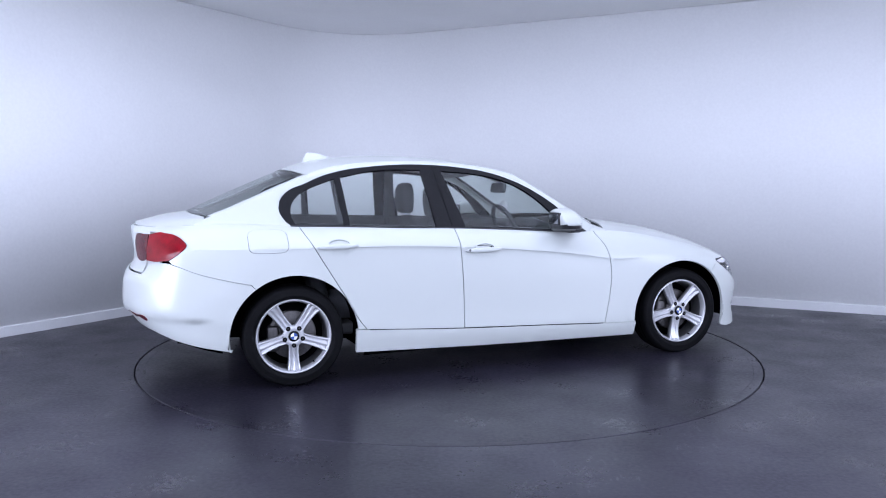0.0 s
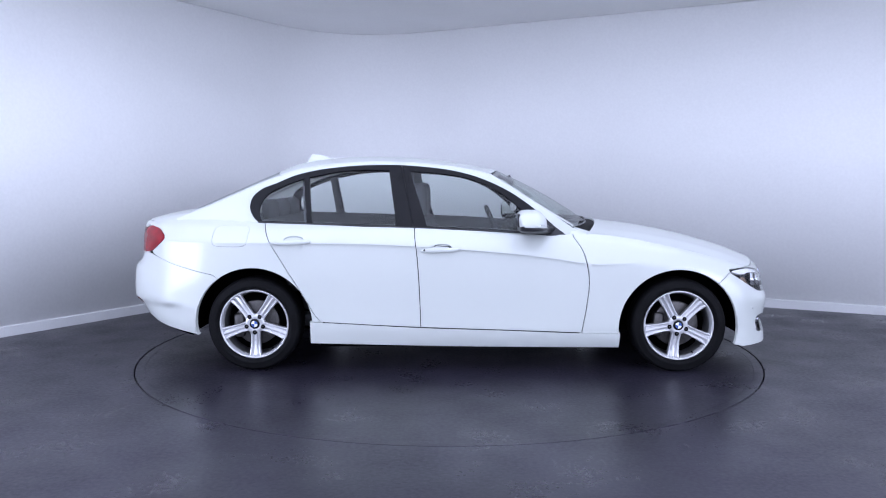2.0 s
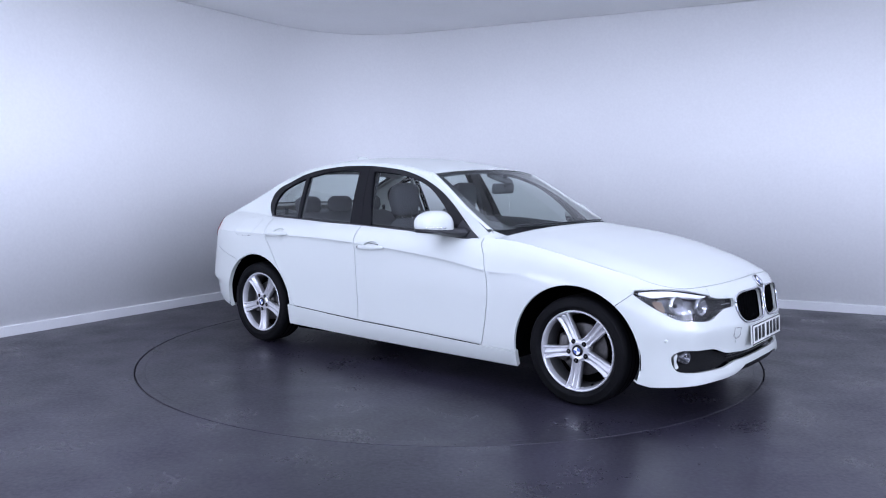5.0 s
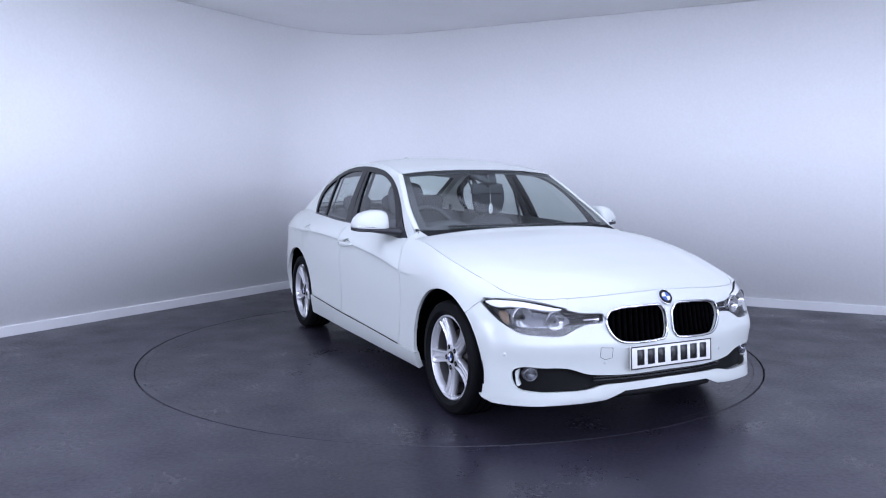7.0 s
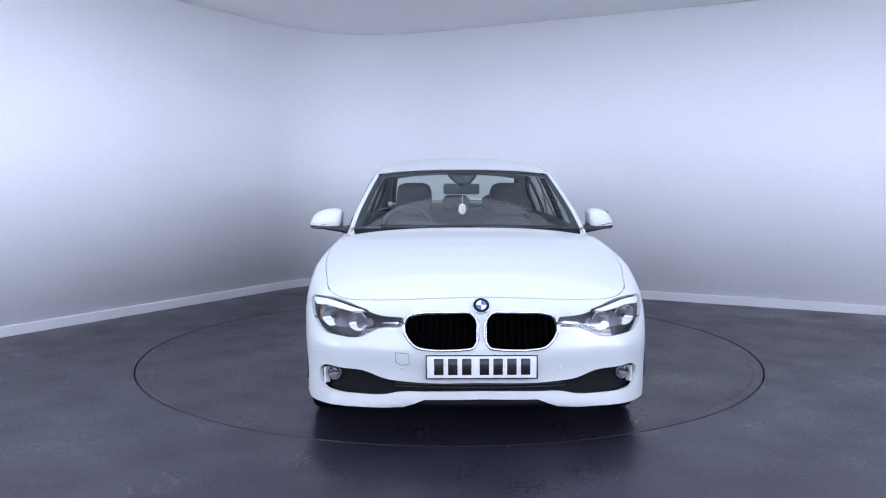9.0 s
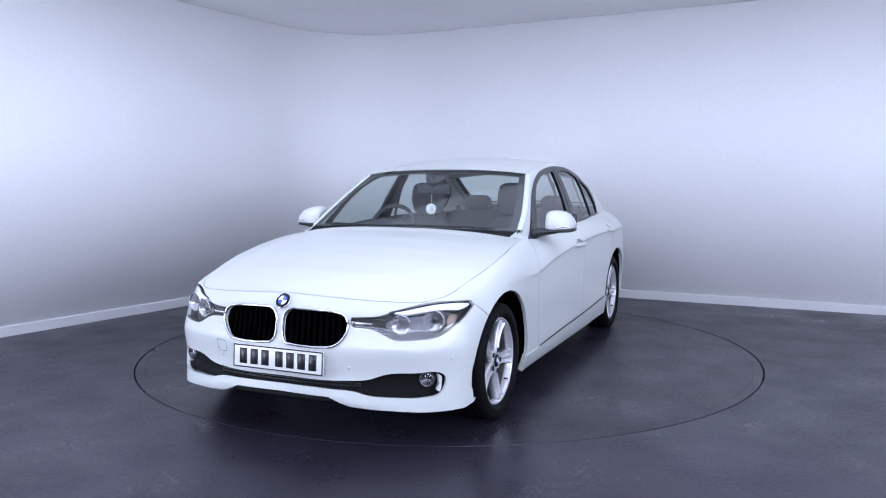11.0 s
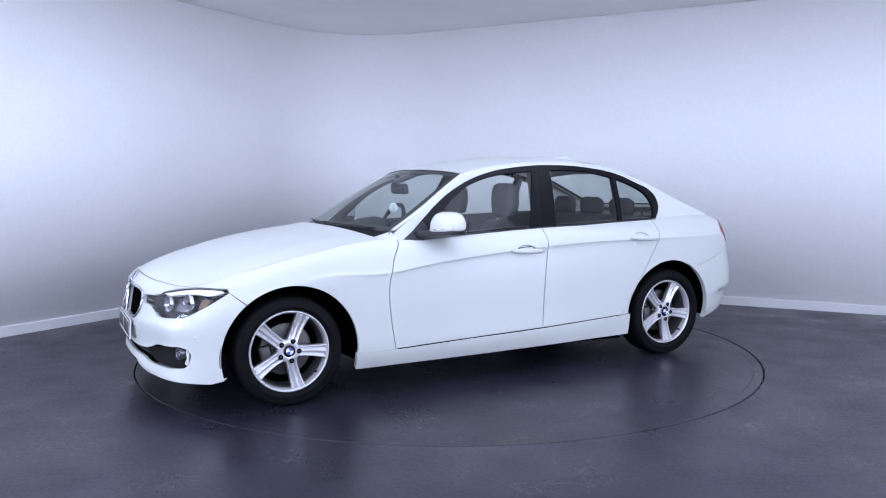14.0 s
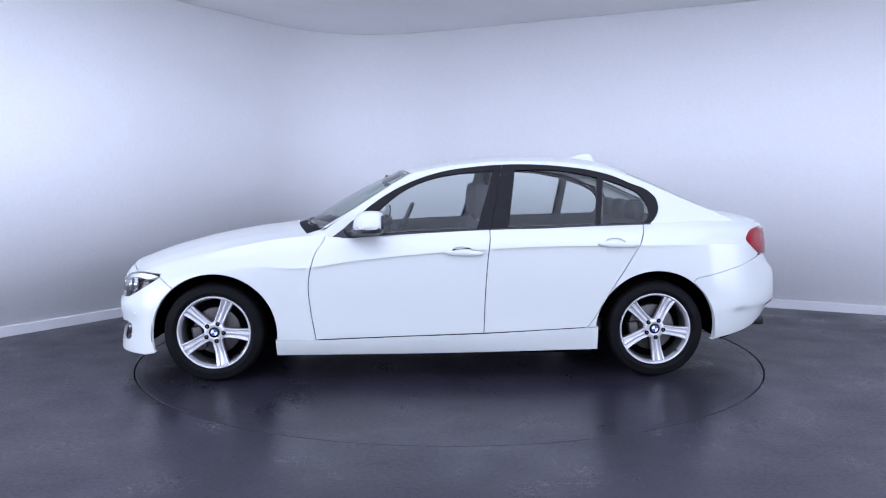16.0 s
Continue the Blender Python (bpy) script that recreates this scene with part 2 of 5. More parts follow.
def sheet(name, rows, material, parent, label="", thick=0.0, flip=False):
    """A grid of points as a smooth panel, with a rim."""
    g = np.asarray(rows, float)
    n, m = g.shape[:2]
    verts = list(g.reshape(-1, 3))
    faces = []
    for i in range(n - 1):
        for j in range(m - 1):
            q = (i * m + j, i * m + j + 1, (i + 1) * m + j + 1, (i + 1) * m + j)
            faces.append(q[::-1] if flip else q)
    if thick:
        d = np.cross(np.gradient(g, axis=1), np.gradient(g, axis=0))
        d /= np.linalg.norm(d, axis=2)[..., None] + 1e-9
        if flip:
            d = -d
        if n > 3 and m > 3:
            for i, j in ((0, 0), (0, -1), (-1, 0), (-1, -1)):
                d[i, j] = d[2 if i == 0 else -3, 2 if j == 0 else -3]
        ring = [(0, j) for j in range(m)] + [(i, m - 1) for i in range(1, n)] + [(n - 1, j) for j in range(m - 2, -1, -1)] + [(i, 0) for i in range(n - 2, 0, -1)]
        k = len(verts)
        for i, j in ring:
            verts += [g[i, j], g[i, j] - np.sign(d[n // 2, m // 2, 2] or 1) * d[i, j] * thick]
        for i in range(len(ring)):
            a, b = k + 2 * i, k + 2 * ((i + 1) % len(ring))
            faces.append((a, b, b + 1, a + 1))
    return child(name, mesh_of(name, verts, faces, material), parent, label)


def lathe(profile, n=48, axis="y"):
    """A turned bmesh: profile of (radius, along the axis)."""
    bm = bmesh.new()
    rings = []
    for r, h in profile:
        ring = []
        for k in range(n):
            a = 2 * math.pi * k / n
            ring.append(bm.verts.new((r * math.cos(a), h, r * math.sin(a)) if axis == "y" else
                                     ((h, r * math.cos(a), r * math.sin(a)) if axis == "x" else (r * math.cos(a), r * math.sin(a), h))))
        rings.append(ring)
    for p, q in zip(rings, rings[1:]):
        for k in range(n):
            bm.faces.new((p[k], p[(k + 1) % n], q[(k + 1) % n], q[k]))
    bmesh.ops.recalc_face_normals(bm, faces=bm.faces)
    return bm


def loft(sections, cap=True):
    """A bmesh through closed sections with the same number of points."""
    bm = bmesh.new()
    rs = [[bm.verts.new(tuple(float(c) for c in p)) for p in s] for s in sections]
    n = len(rs[0])
    for p, q in zip(rs, rs[1:]):
        for k in range(n):
            bm.faces.new((p[k], p[(k + 1) % n], q[(k + 1) % n], q[k]))
    if cap:
        bm.faces.new(rs[0])
        bm.faces.new(rs[-1])
    bmesh.ops.recalc_face_normals(bm, faces=bm.faces)
    return bm


def rounded_box(sx, sy, sz, r, m=None, segs=3):
    bm = bmesh.new()
    bmesh.ops.create_cube(bm, size=1)
    bmesh.ops.scale(bm, vec=(sx, sy, sz), verts=bm.verts)
    bmesh.ops.bevel(bm, geom=list(bm.edges), offset=r, segments=segs, affect="EDGES", profile=0.5)
    if m is not None:
        bmesh.ops.transform(bm, matrix=m, verts=bm.verts)
    return bm


def tube(points, radius, n=8):
    """A round bar along points."""
    p = np.asarray(points, float)
    secs = []
    for i in range(len(p)):
        t = p[min(i + 1, len(p) - 1)] - p[max(i - 1, 0)]
        t /= np.linalg.norm(t) + 1e-9
        a = np.cross(t, (0, 0, 1.0) if abs(t[2]) < 0.9 else (1.0, 0, 0))
        a /= np.linalg.norm(a)
        b = np.cross(t, a)
        r = radius[i] if hasattr(radius, "__len__") else radius
        secs.append([p[i] + r * (a * math.cos(2 * math.pi * k / n) + b * math.sin(2 * math.pi * k / n)) for k in range(n)])
    return loft(secs)


def super_ring(cx, cy, z, rx, ry, n=28, e=3.0, ax=None):
    """A squarish closed ring in a level plane."""
    out = []
    for k in range(n):
        a = 2 * math.pi * k / n
        c, s = math.cos(a), math.sin(a)
        out.append((cx + rx * math.copysign(abs(c) ** (2 / e), c), cy + ry * math.copysign(abs(s) ** (2 / e), s), z))
    return out


# ---------------------------------------------------------------- room
CEIL = 3.008
RING = 2.229
CORNER = Vector((-1.332, 4.077))


def wall_line():
    """The wall's inner foot: two long walls that meet in a rounded corner, and plain walls round the back."""
    a, b = Vector((-5.9, -3.436)), Vector((6.6, 0.178))
    da, db = (a - CORNER).normalized(), (b - CORNER).normalized()
    cut = 1.25
    p0, p1 = CORNER + da * cut, CORNER + db * cut
    pts = [Vector((-5.9, -8.2)), a]
    pts += [a + (p0 - a) * k / 8 for k in range(1, 8)]
    for k in range(25):
        t = k / 24
        pts.append(p0 * (1 - t) ** 2 + CORNER * 2 * t * (1 - t) + p1 * t * t)
    pts += [p1 + (b - p1) * k / 8 for k in range(1, 8)]
    pts += [b, Vector((6.6, -8.2))]
    return pts


FOOT = wall_line()


def offset_line(pts, d):
    out = []
    n = len(pts)
    for i, p in enumerate(pts):
        t0 = (p - pts[i - 1]).normalized()
        t1 = (pts[(i + 1) % n] - p).normalized()
        n0, n1 = Vector((-t0.y, t0.x)), Vector((-t1.y, t1.x))
        k = (n0 + n1) / max(1e-6, (n0 + n1).length_squared) * 2
        out.append(p + k * d)
    return out


def band(name, d0, d1, z0, z1, material, i0, i1, bevel=0.0):
    """A strip of wall between two offsets of the foot line."""
    p, q = offset_line(FOOT, d0), offset_line(FOOT, d1)
    secs = []
    for i in range(i0, i1 + 1):
        i %= len(FOOT)
        a, b = p[i], q[i]
        c = a + (b - a) * min(1, bevel / max(1e-6, (b - a).length))
        secs.append([(a.x, a.y, z0), (a.x, a.y, z1 - bevel), (c.x, c.y, z1), (b.x, b.y, z1), (b.x, b.y, z0)])
    bm = loft(secs)
    me = bpy.data.meshes.new(name)
    bm.to_mesh(me)
    bm.free()
    me.materials.append(material)
    return new(name, me)


NF = len(FOOT)
for nm, i0, i1, lab in (("wall_corner", 1, NF - 2, "white painted studio wall with a rounded corner"),
                        ("wall_side_west", 0, 1, "plain white painted studio wall"),
                        ("wall_side_east", NF - 2, NF - 1, "plain white painted studio wall"),
                        ("wall_back", NF - 1, NF, "plain white painted studio wall behind the camera")):
    w = tagged(band(nm, 0.0, 0.12, 0.0, CEIL, M_WALL, i0, i1), lab, "wall", kind="structure")
    for poly in w.data.polygons:
        poly.use_smooth = abs(poly.normal.z) < 0.5
for nm, i0, i1 in (("baseboard", 1, NF - 2),):
    w = tagged(band(nm, -0.018, -0.001, 0.0, 0.088, M_SKIRT, i0, i1, 0.009), "white painted skirting board along the studio wall", "baseboard", kind="structure")


def plate_with_hole(name, outline, radius, z0, z1, material, n=160):
    """A level slab with a round hole about the table's axis."""
    outer = [(p.x, p.y) for p in outline]
    hole = [(radius * math.cos(2 * math.pi * k / n), radius * math.sin(2 * math.pi * k / n)) for k in range(n)]
    v, f = fill2d(np.array(outer), [np.array(hole)], 1.0)
    verts = [(x, y, z1) for x, y in v]
    faces = [tuple(int(i) for i in t) for t in f]
    k = len(verts)
    for x, y in hole:
        verts += [(x, y, z1), (x, y, z0)]
    for i in range(n):
        a, b = k + 2 * i, k + 2 * ((i + 1) % n)
        faces.append((b, a, a + 1, b + 1))
    me = mesh_of(name, verts, faces, material, smooth=False)
    bm = bmesh.new()
    bm.from_mesh(me)
    bmesh.ops.remove_doubles(bm, verts=bm.verts, dist=1e-5)
    bmesh.ops.recalc_face_normals(bm, faces=bm.faces)
    if sum(fc.normal.z * fc.calc_area() for fc in bm.faces) < 0:
        bmesh.ops.reverse_faces(bm, faces=bm.faces)
    bm.to_mesh(me)
    bm.free()
    return new(name, me)


tagged(plate_with_hole("floor", offset_line(FOOT, 0.05), RING + 0.006, -0.06, 0.0, M_FLOOR), "dark grey worn painted studio floor with faint stains", "floor", kind="structure")
pit = bmesh.new()
bmesh.ops.create_cone(pit, cap_ends=True, segments=96, radius1=RING + 0.2, radius2=RING + 0.2, depth=0.02)
me = bpy.data.meshes.new("pit")
pit.to_mesh(me)
pit.free()
me.materials.append(M_DARK)
pit_ob = new("floor_pit", me)
pit_ob.location = (0, 0, -0.09)
tagged(pit_ob, "dark pit floor beneath the turntable", "floor pit", kind="structure")

ceil_me = bpy.data.meshes.new("ceiling")
bm = bmesh.new()
lo = [bm.verts.new((p.x, p.y, CEIL + 0.002)) for p in offset_line(FOOT, 0.12)]
hi = [bm.verts.new((p.x, p.y, CEIL + 0.12)) for p in offset_line(FOOT, 0.12)]
bm.faces.new(lo)
bm.faces.new(hi)
for i in range(NF):
    bm.faces.new((lo[i], lo[(i + 1) % NF], hi[(i + 1) % NF], hi[i]))
bmesh.ops.recalc_face_normals(bm, faces=bm.faces)
bm.to_mesh(ceil_me)
bm.free()
ceil_me.materials.append(M_CEIL)
tagged(new("ceiling", ceil_me), "white painted studio ceiling", "ceiling", kind="structure")

# the turning disc
table = thing("turntable", "dark grey round vehicle turntable flush with the studio floor", "turntable")
part("disc", lathe([(0.0005, 0.0), (1.0, 0.0), (RING - 0.064, 0.0), (RING - 0.064, -0.05), (0.0005, -0.05)], 160, "z"), M_DISC, table, smooth=False)
part("rim", lathe([(RING - 0.0625, -0.05), (RING - 0.0625, 0.0), (RING - 0.008, 0.0), (RING - 0.004, -0.003), (RING - 0.004, -0.05)], 160, "z"), M_DISC, table, smooth=False)


# ---------------------------------------------------------------- the car's lower body as one smooth form
# stations round half the car, nose to tail: place on the widest outline, then (inset, height) from the bottom edge up
STATIONS = [
    ((2.165, 0.00), [.03, .004, .012, .014, .000, .012, .022, .033, .055, .085], [.19, .23, .29, .36, .462, .52, .58, .645, .69, .716]),
    ((2.152, 0.26), [.03, .004, .012, .014, .000, .012, .022, .033, .055, .085], [.18, .225, .29, .36, .462, .52, .58, .635, .68, .708]),
    ((2.098, 0.51), [.04, .004, .012, .014, 0, .015, .03, .045, .065, .10], [.145, .19, .27, .36, .465, .52, .58, .62, .66, .692]),
    ((1.998, 0.735), [.04, .006, .010, .012, 0, .015, .032, .050, .072, .110], [.12, .165, .26, .36, .465, .52, .58, .63, .665, .688]),
    ((1.862, 0.840), [.03, .008, .006, .006, 0, .010, .025, .043, .066, .108], [.11, .155, .25, .36, .46, .54, .60, .65, .69, .712]),
    ((1.645, 0.897), [.03, .01, .005, 0, 0, .005, .02, .045, .075, .112], [.14, .20, .32, .42, .52, .61, .67, .715, .745, .765]),
    ((1.405, 0.908), [.03, .015, .008, .003, 0, .003, .016, .036, .062, .092], [.165, .25, .35, .50, .62, .69, .745, .785, .808, .821]),
    ((0.80, 0.896), [.06, .035, .012, .008, .004, .004, 0, .022, .06, .105], [.15, .19, .27, .40, .57, .702, .729, .80, .87, .912]),
    ((0.55, 0.895), [.058, .035, .012, .010, .005, .0065, .001, .026, .062, .105], [.15, .19, .275, .40, .58, .736, .764, .824, .874, .905]),
    ((0.00, 0.897), [.055, .035, .012, .011, .005, .0065, .001, .024, .063, .10], [.15, .19, .28, .40, .62, .788, .817, .864, .912, .942]),
    ((-0.70, 0.907), [.055, .035, .014, .013, .007, .008, .002, .026, .068, .115], [.15, .19, .30, .42, .64, .824, .853, .895, .935, .962]),
    ((-1.40, 0.910), [.03, .015, .008, .003, 0, .004, .006, .044, .112, .175], [.17, .28, .38, .52, .66, .830, .862, .905, .950, .983]),
    ((-1.80, 0.887), [.04, .018, .004, 0, 0, .013, .021, .055, .122, .20], [.215, .30, .40, .45, .62, .832, .866, .912, .965, 1.0]),
    ((-2.09, 0.800), [.06, .040, .024, 0, .008, .030, .039, .060, .10, .17], [.28, .34, .432, .465, .60, .825, .862, .905, .957, .995]),
    ((-2.263, 0.65), [.09, .06, .030, 0, .010, .050, .058, .07, .10, .16], [.32, .37, .440, .472, .655, .735, .81, .88, .95, .985]),
    ((-2.373, 0.40), [.11, .07, .032, 0, .010, .058, .075, .07, .08, .11], [.34, .38, .445, .478, .655, .72, .80, .88, .96, .985]),
    ((-2.403, 0.00), [.11, .07, .032, 0, .010, .058, .08, .07, .06, .09], [.34, .38, .445, .478, .655, .72, .80, .88, .965, .99]),
]
plan = np.array([s[0] for s in STATIONS])
mirrored = np.vstack([plan[3:0:-1] * (1, -1), plan, plan[-2:-5:-1] * (1, -1)])
knots = np.concatenate([[0], np.cumsum(np.linalg.norm(np.diff(mirrored, axis=0), axis=1))])
UK = knots[3:-3]
NU, NV = 260, 73
U = np.linspace(UK[0], UK[-1], NU)
XY = hermite(knots, mirrored, U)
TAN = (hermite(knots, mirrored, U + 1e-3) - hermite(knots, mirrored, U - 1e-3)) / 2e-3
TAN /= np.linalg.norm(TAN, axis=1)[:, None]
NRM = np.stack([-TAN[:, 1], TAN[:, 0]], 1)
if NRM[NU // 2, 1] < 0:
    NRM = -NRM
prof = []
for k in range(2):
    rows = np.array([s[1 + k] for s in STATIONS])
    rows = np.vstack([rows[3:0:-1], rows, rows[-2:-5:-1]])
    prof.append(hermite(knots, rows, U))
V = np.linspace(0, 9, NV)
SHELL = np.zeros((NU, NV, 3))
for i in range(NU):
    inset = hermite(range(10), prof[0][i], V)[:, 0]
    SHELL[i, :, 2] = hermite(range(10), prof[1][i], V)[:, 0]
    SHELL[i, :, :2] = XY[i] - NRM[i] * inset[:, None]
SHELL[0, :, 1] = SHELL[-1, :, 1] = 0.0
FULL = np.concatenate([SHELL[::-1] * (1, -1, 1), SHELL[1:]], axis=0)
NA = len(FULL)
VN = np.cross(np.gradient(FULL, axis=0), np.gradient(FULL, axis=1))
VN /= np.linalg.norm(VN, axis=2)[..., None] + 1e-12
mid = FULL[:, NV // 2]
if (VN[:, NV // 2, :2] * (mid[:, :2] - (0, 0))).sum() < 0:
    VN = -VN
QUADS = [(i * NV + j, (i + 1) * NV + j, (i + 1) * NV + j + 1, i * NV + j + 1) for i in range(NA - 1) for j in range(NV - 1)]
FLATV, FLATN = FULL.reshape(-1, 3), VN.reshape(-1, 3)
TREE = BVHTree.FromPolygons([tuple(v) for v in FLATV], QUADS)


def on_shell(eye, way):
    """Where a ray from outside first meets the body, and the body's smooth normal there."""
    hit, _, idx, _ = TREE.ray_cast(Vector(eye), Vector(way))
    if hit is None:
        return None
    h = np.array(hit)
    q = list(QUADS[idx])
    w = 1 / (np.linalg.norm(FLATV[q] - h, axis=1) + 1e-5) ** 2
    n = (FLATN[q] * w[:, None]).sum(0)
    return h, n / np.linalg.norm(n)


def nose_lift(a, z):
    d = (math.cos(a / 0.9), math.sin(a / 0.9), 0.0)
    for k in range(60):
        got = on_shell((1.3 + 1.5 * d[0], 1.5 * d[1], z), (-d[0], -d[1], 0))
        if got:
            return got
        z += 0.002 if z < 0.45 else -0.002


def tail_lift(a, z):
    d = (-math.cos(a / 0.9), math.sin(a / 0.9), 0.0)
    for k in range(60):
        got = on_shell((-1.5 + 1.5 * d[0], 1.5 * d[1], z), (-d[0], -d[1], 0))
        if got:
            return got
        z += 0.002 if z < 0.6 else -0.002


def side_lift(s):
    def lift(x, b):
        for k in range(80):
            d = (0.0, s * math.cos(b / 0.5), math.sin(b / 0.5))
            got = on_shell((x, s * 0.3 + 1.5 * d[1], 0.5 + 1.5 * d[2]), (0, -d[1], -d[2]))
            if got:
                return got
            b += -0.002 if b > 0 else 0.002
    return lift


def side_hit(x, z, s=1):
    for k in range(80):
        got = on_shell((x, s * 2.0, z), (0, -s, 0))
        if got:
            return got[0]
        z += 0.002 if z < 0.5 else -0.002


def nose_at(y, z):
    """Flat coordinates on the nose of the body's point at y, z."""
    x = float(hermite((0, .26, .51, .70, .79, .84, .87), (2.15, 2.138, 2.072, 1.955, 1.855, 1.745, 1.66), min(abs(y), 0.9))[0, 0])
    return (0.9 * math.atan2(y, x - 1.3), z)


def nose_side(x, z, s=1):
    h = side_hit(x, z, s)
    return (0.9 * math.atan2(h[1], h[0] - 1.3), z)


def tail_side(x, z, s=1):
    h = side_hit(x, z, s)
    return (0.9 * math.atan2(h[1], -(h[0] + 1.5)), z)


def tail_at(y, z):
    x = -2.403 + 0.20 * abs(y / 0.65) ** 2.4
    return (0.9 * math.atan2(y, -(x + 1.5)), z)


def side_at(x, z):
    h = side_hit(x, z)
    return (x, 0.5 * math.atan2(h[2] - 0.5, abs(h[1]) - 0.3))


TOP = SHELL[:, -1]
SEL = (UK[4] - 0.12 < U) & (U < UK[14] + 0.12)
TOPX = TOP[SEL]


def top_at(x):
    """The upper edge of the body's side at x."""
    o = np.argsort(TOPX[:, 0])
    return np.array([x, np.interp(x, TOPX[o, 0], TOPX[o, 1]), np.interp(x, TOPX[o, 0], TOPX[o, 2])])


def side_top(x):
    p = top_at(x)
    return (x, 0.5 * math.atan2(p[2] - 0.5, p[1] - 0.3))


car = thing("car", "white four-door saloon car parked on the turntable", "car")
CAR_OFFSET = (-0.1214, -0.0992)


# ---------------------------------------------------------------- the car's panels
def arch(cx, cz, r, a0, a1, n=40):
    """Points of a wheel opening; a front one is drawn out a little towards the nose."""
    return [(cx + r * math.cos(math.radians(a)) * (1.02 if cx > 0 and math.cos(math.radians(a)) > 0 else 1.0), cz + r * math.sin(math.radians(a))) for a in np.linspace(a0, a1, n)]


def on_side(pts):
    return [side_at(x, z) for x, z in pts]


def top_line(x0, x1, n=30):
    return [side_top(x) for x in np.linspace(x0, x1, n)]


FRONT_GAP = [(0.713, 0.893), (0.732, 0.862), (0.759, 0.822), (0.790, 0.729), (0.807, 0.636), (0.795, 0.449), (0.765, 0.268)]
MID_GAP = [(-0.295, 0.30), (-0.302, 0.521), (-0.320, 0.783), (-0.334, 0.90)]
REAR_GAP = [(-0.954, 0.335), (-0.988, 0.375), (-1.061, 0.50), (-1.170, 0.676), (-1.279, 0.855), (-1.325, 0.935)]
FA, RA = (1.392, 0.300, 0.387), (-1.400, 0.300, 0.393)


def shift(pts, d):
    return [(x + d, z) for x, z in pts]


G = 0.0028
CREASE = []
for vv in (4.7, 5.0, 5.25, 5.5, 5.75, 6.0, 6.2, 6.5):
    for p in SHELL[:, int(round(vv / 9 * (NV - 1)))]:
        if -1.98 < p[0] < 1.1 and p[1] > 0.6:
            CREASE.append((p[0], 0.5 * math.atan2(p[2] - 0.5, p[1] - 0.3)))
front_door, rear_door = {}, {}
for s in (1, -1):
    lift = side_lift(s)
    o = path(on_side(curve(shift(FRONT_GAP, -G))), on_side(curve([(0.765 - G, 0.268), (0.284, 0.284), (-0.295 + G, 0.302)])),
             on_side(curve(shift(MID_GAP, G))), top_line(-0.338 + G, 0.708))
    cups = {0: closed(on_side([(-0.155 + 0.068 * math.cos(a), 0.822 + 0.030 * math.sin(a)) for a in np.linspace(0, 2 * math.pi, 16, endpoint=False)]), 0.01),
            1: closed(on_side([(-1.125 + 0.068 * math.cos(a), 0.873 + 0.030 * math.sin(a)) for a in np.linspace(0, 2 * math.pi, 16, endpoint=False)]), 0.01)}
    front_door[s] = skin("front_door", o, lift, M_WHITE, car, holes=[cups[0]], step=0.026, extra=CREASE)
    o = path(on_side(curve(shift(MID_GAP, -G))), top_line(-0.338 - G, -1.345), on_side(curve(shift(REAR_GAP, G))[::-1]),
             on_side(curve([(-0.954, 0.335), (-0.6, 0.316), (-0.295 - G, 0.302)])))
    rear_door[s] = skin("rear_door", o, lift, M_WHITE, car, holes=[cups[1]], step=0.026, extra=CREASE)
    for own, k, x0, x1, zz in ((front_door[s], 0, -0.290, -0.040, 0.812), (rear_door[s], 1, -1.262, -1.012, 0.862)):
        c = cups[k].mean(axis=0)
        skin("handle_cup", c + (cups[k] - c) * 1.12, lift, M_WHITE, own, step=0.02, thick=0.004, out=-0.014)
        secs = []
        for t in np.linspace(0, 1, 15):
            x = x0 + (x1 - x0) * t
            h = side_hit(x, zz, s)
            w = 0.0165 * max(0.12, 1 - abs(2 * t - 1) ** 3.5) ** 0.5
            off = 0.006 + 0.022 * max(0.0, 1 - abs(2 * t - 1) ** 4)
            secs.append([(x, h[1] + s * (off + 0.008 * math.cos(q)), zz + 0.004 * (2 * t - 1) + w * math.sin(q)) for q in np.linspace(0, 2 * math.pi, 12, endpoint=False)])
        part("door_handle", loft(secs), M_WHITE, own, "white pull handle")
        if k == 0 and s < 0:
            h = side_hit(x0 + 0.022, zz, s)
            bm = lathe([(0.0005, 0.003), (0.006, 0.003), (0.008, 0.0)], 16)
            bmesh.ops.transform(bm, matrix=Matrix.Translation((h[0], h[1] - 0.024, zz)) @ Matrix.Rotation(math.pi, 4, "Z"), verts=bm.verts)
            part("key_lock", bm, M_STEEL, own)
    o = path(on_side(curve([(1.015, 0.260), (0.765, 0.264), (0.284, 0.280), (-0.295, 0.297), (-0.954, 0.331), (-1.023, 0.334)])),
             on_side(curve([(-1.023, 0.334), (-1.023, 0.192)])), on_side(curve([(-1.023, 0.192), (0, 0.172), (1.012, 0.168)])),
             on_side(curve([(1.012, 0.168), (1.015, 0.260)])))
    skin("sill", o, lift, M_WHITE, car, out=0.008, thick=0.03)
    # added thin black bar that draws the dark gap between doors and sill
    gap_line = [side_hit(x, z - 0.001, s) + np.array((0, s * 0.005, 0)) for x, z in curve([(0.75, 0.2665), (0.284, 0.282), (-0.295, 0.2995), (-0.94, 0.333)])]
    part("door_gap_line", tube(gap_line, 0.0028, 6), M_DARK, car, "dark line in the gap under the doors")
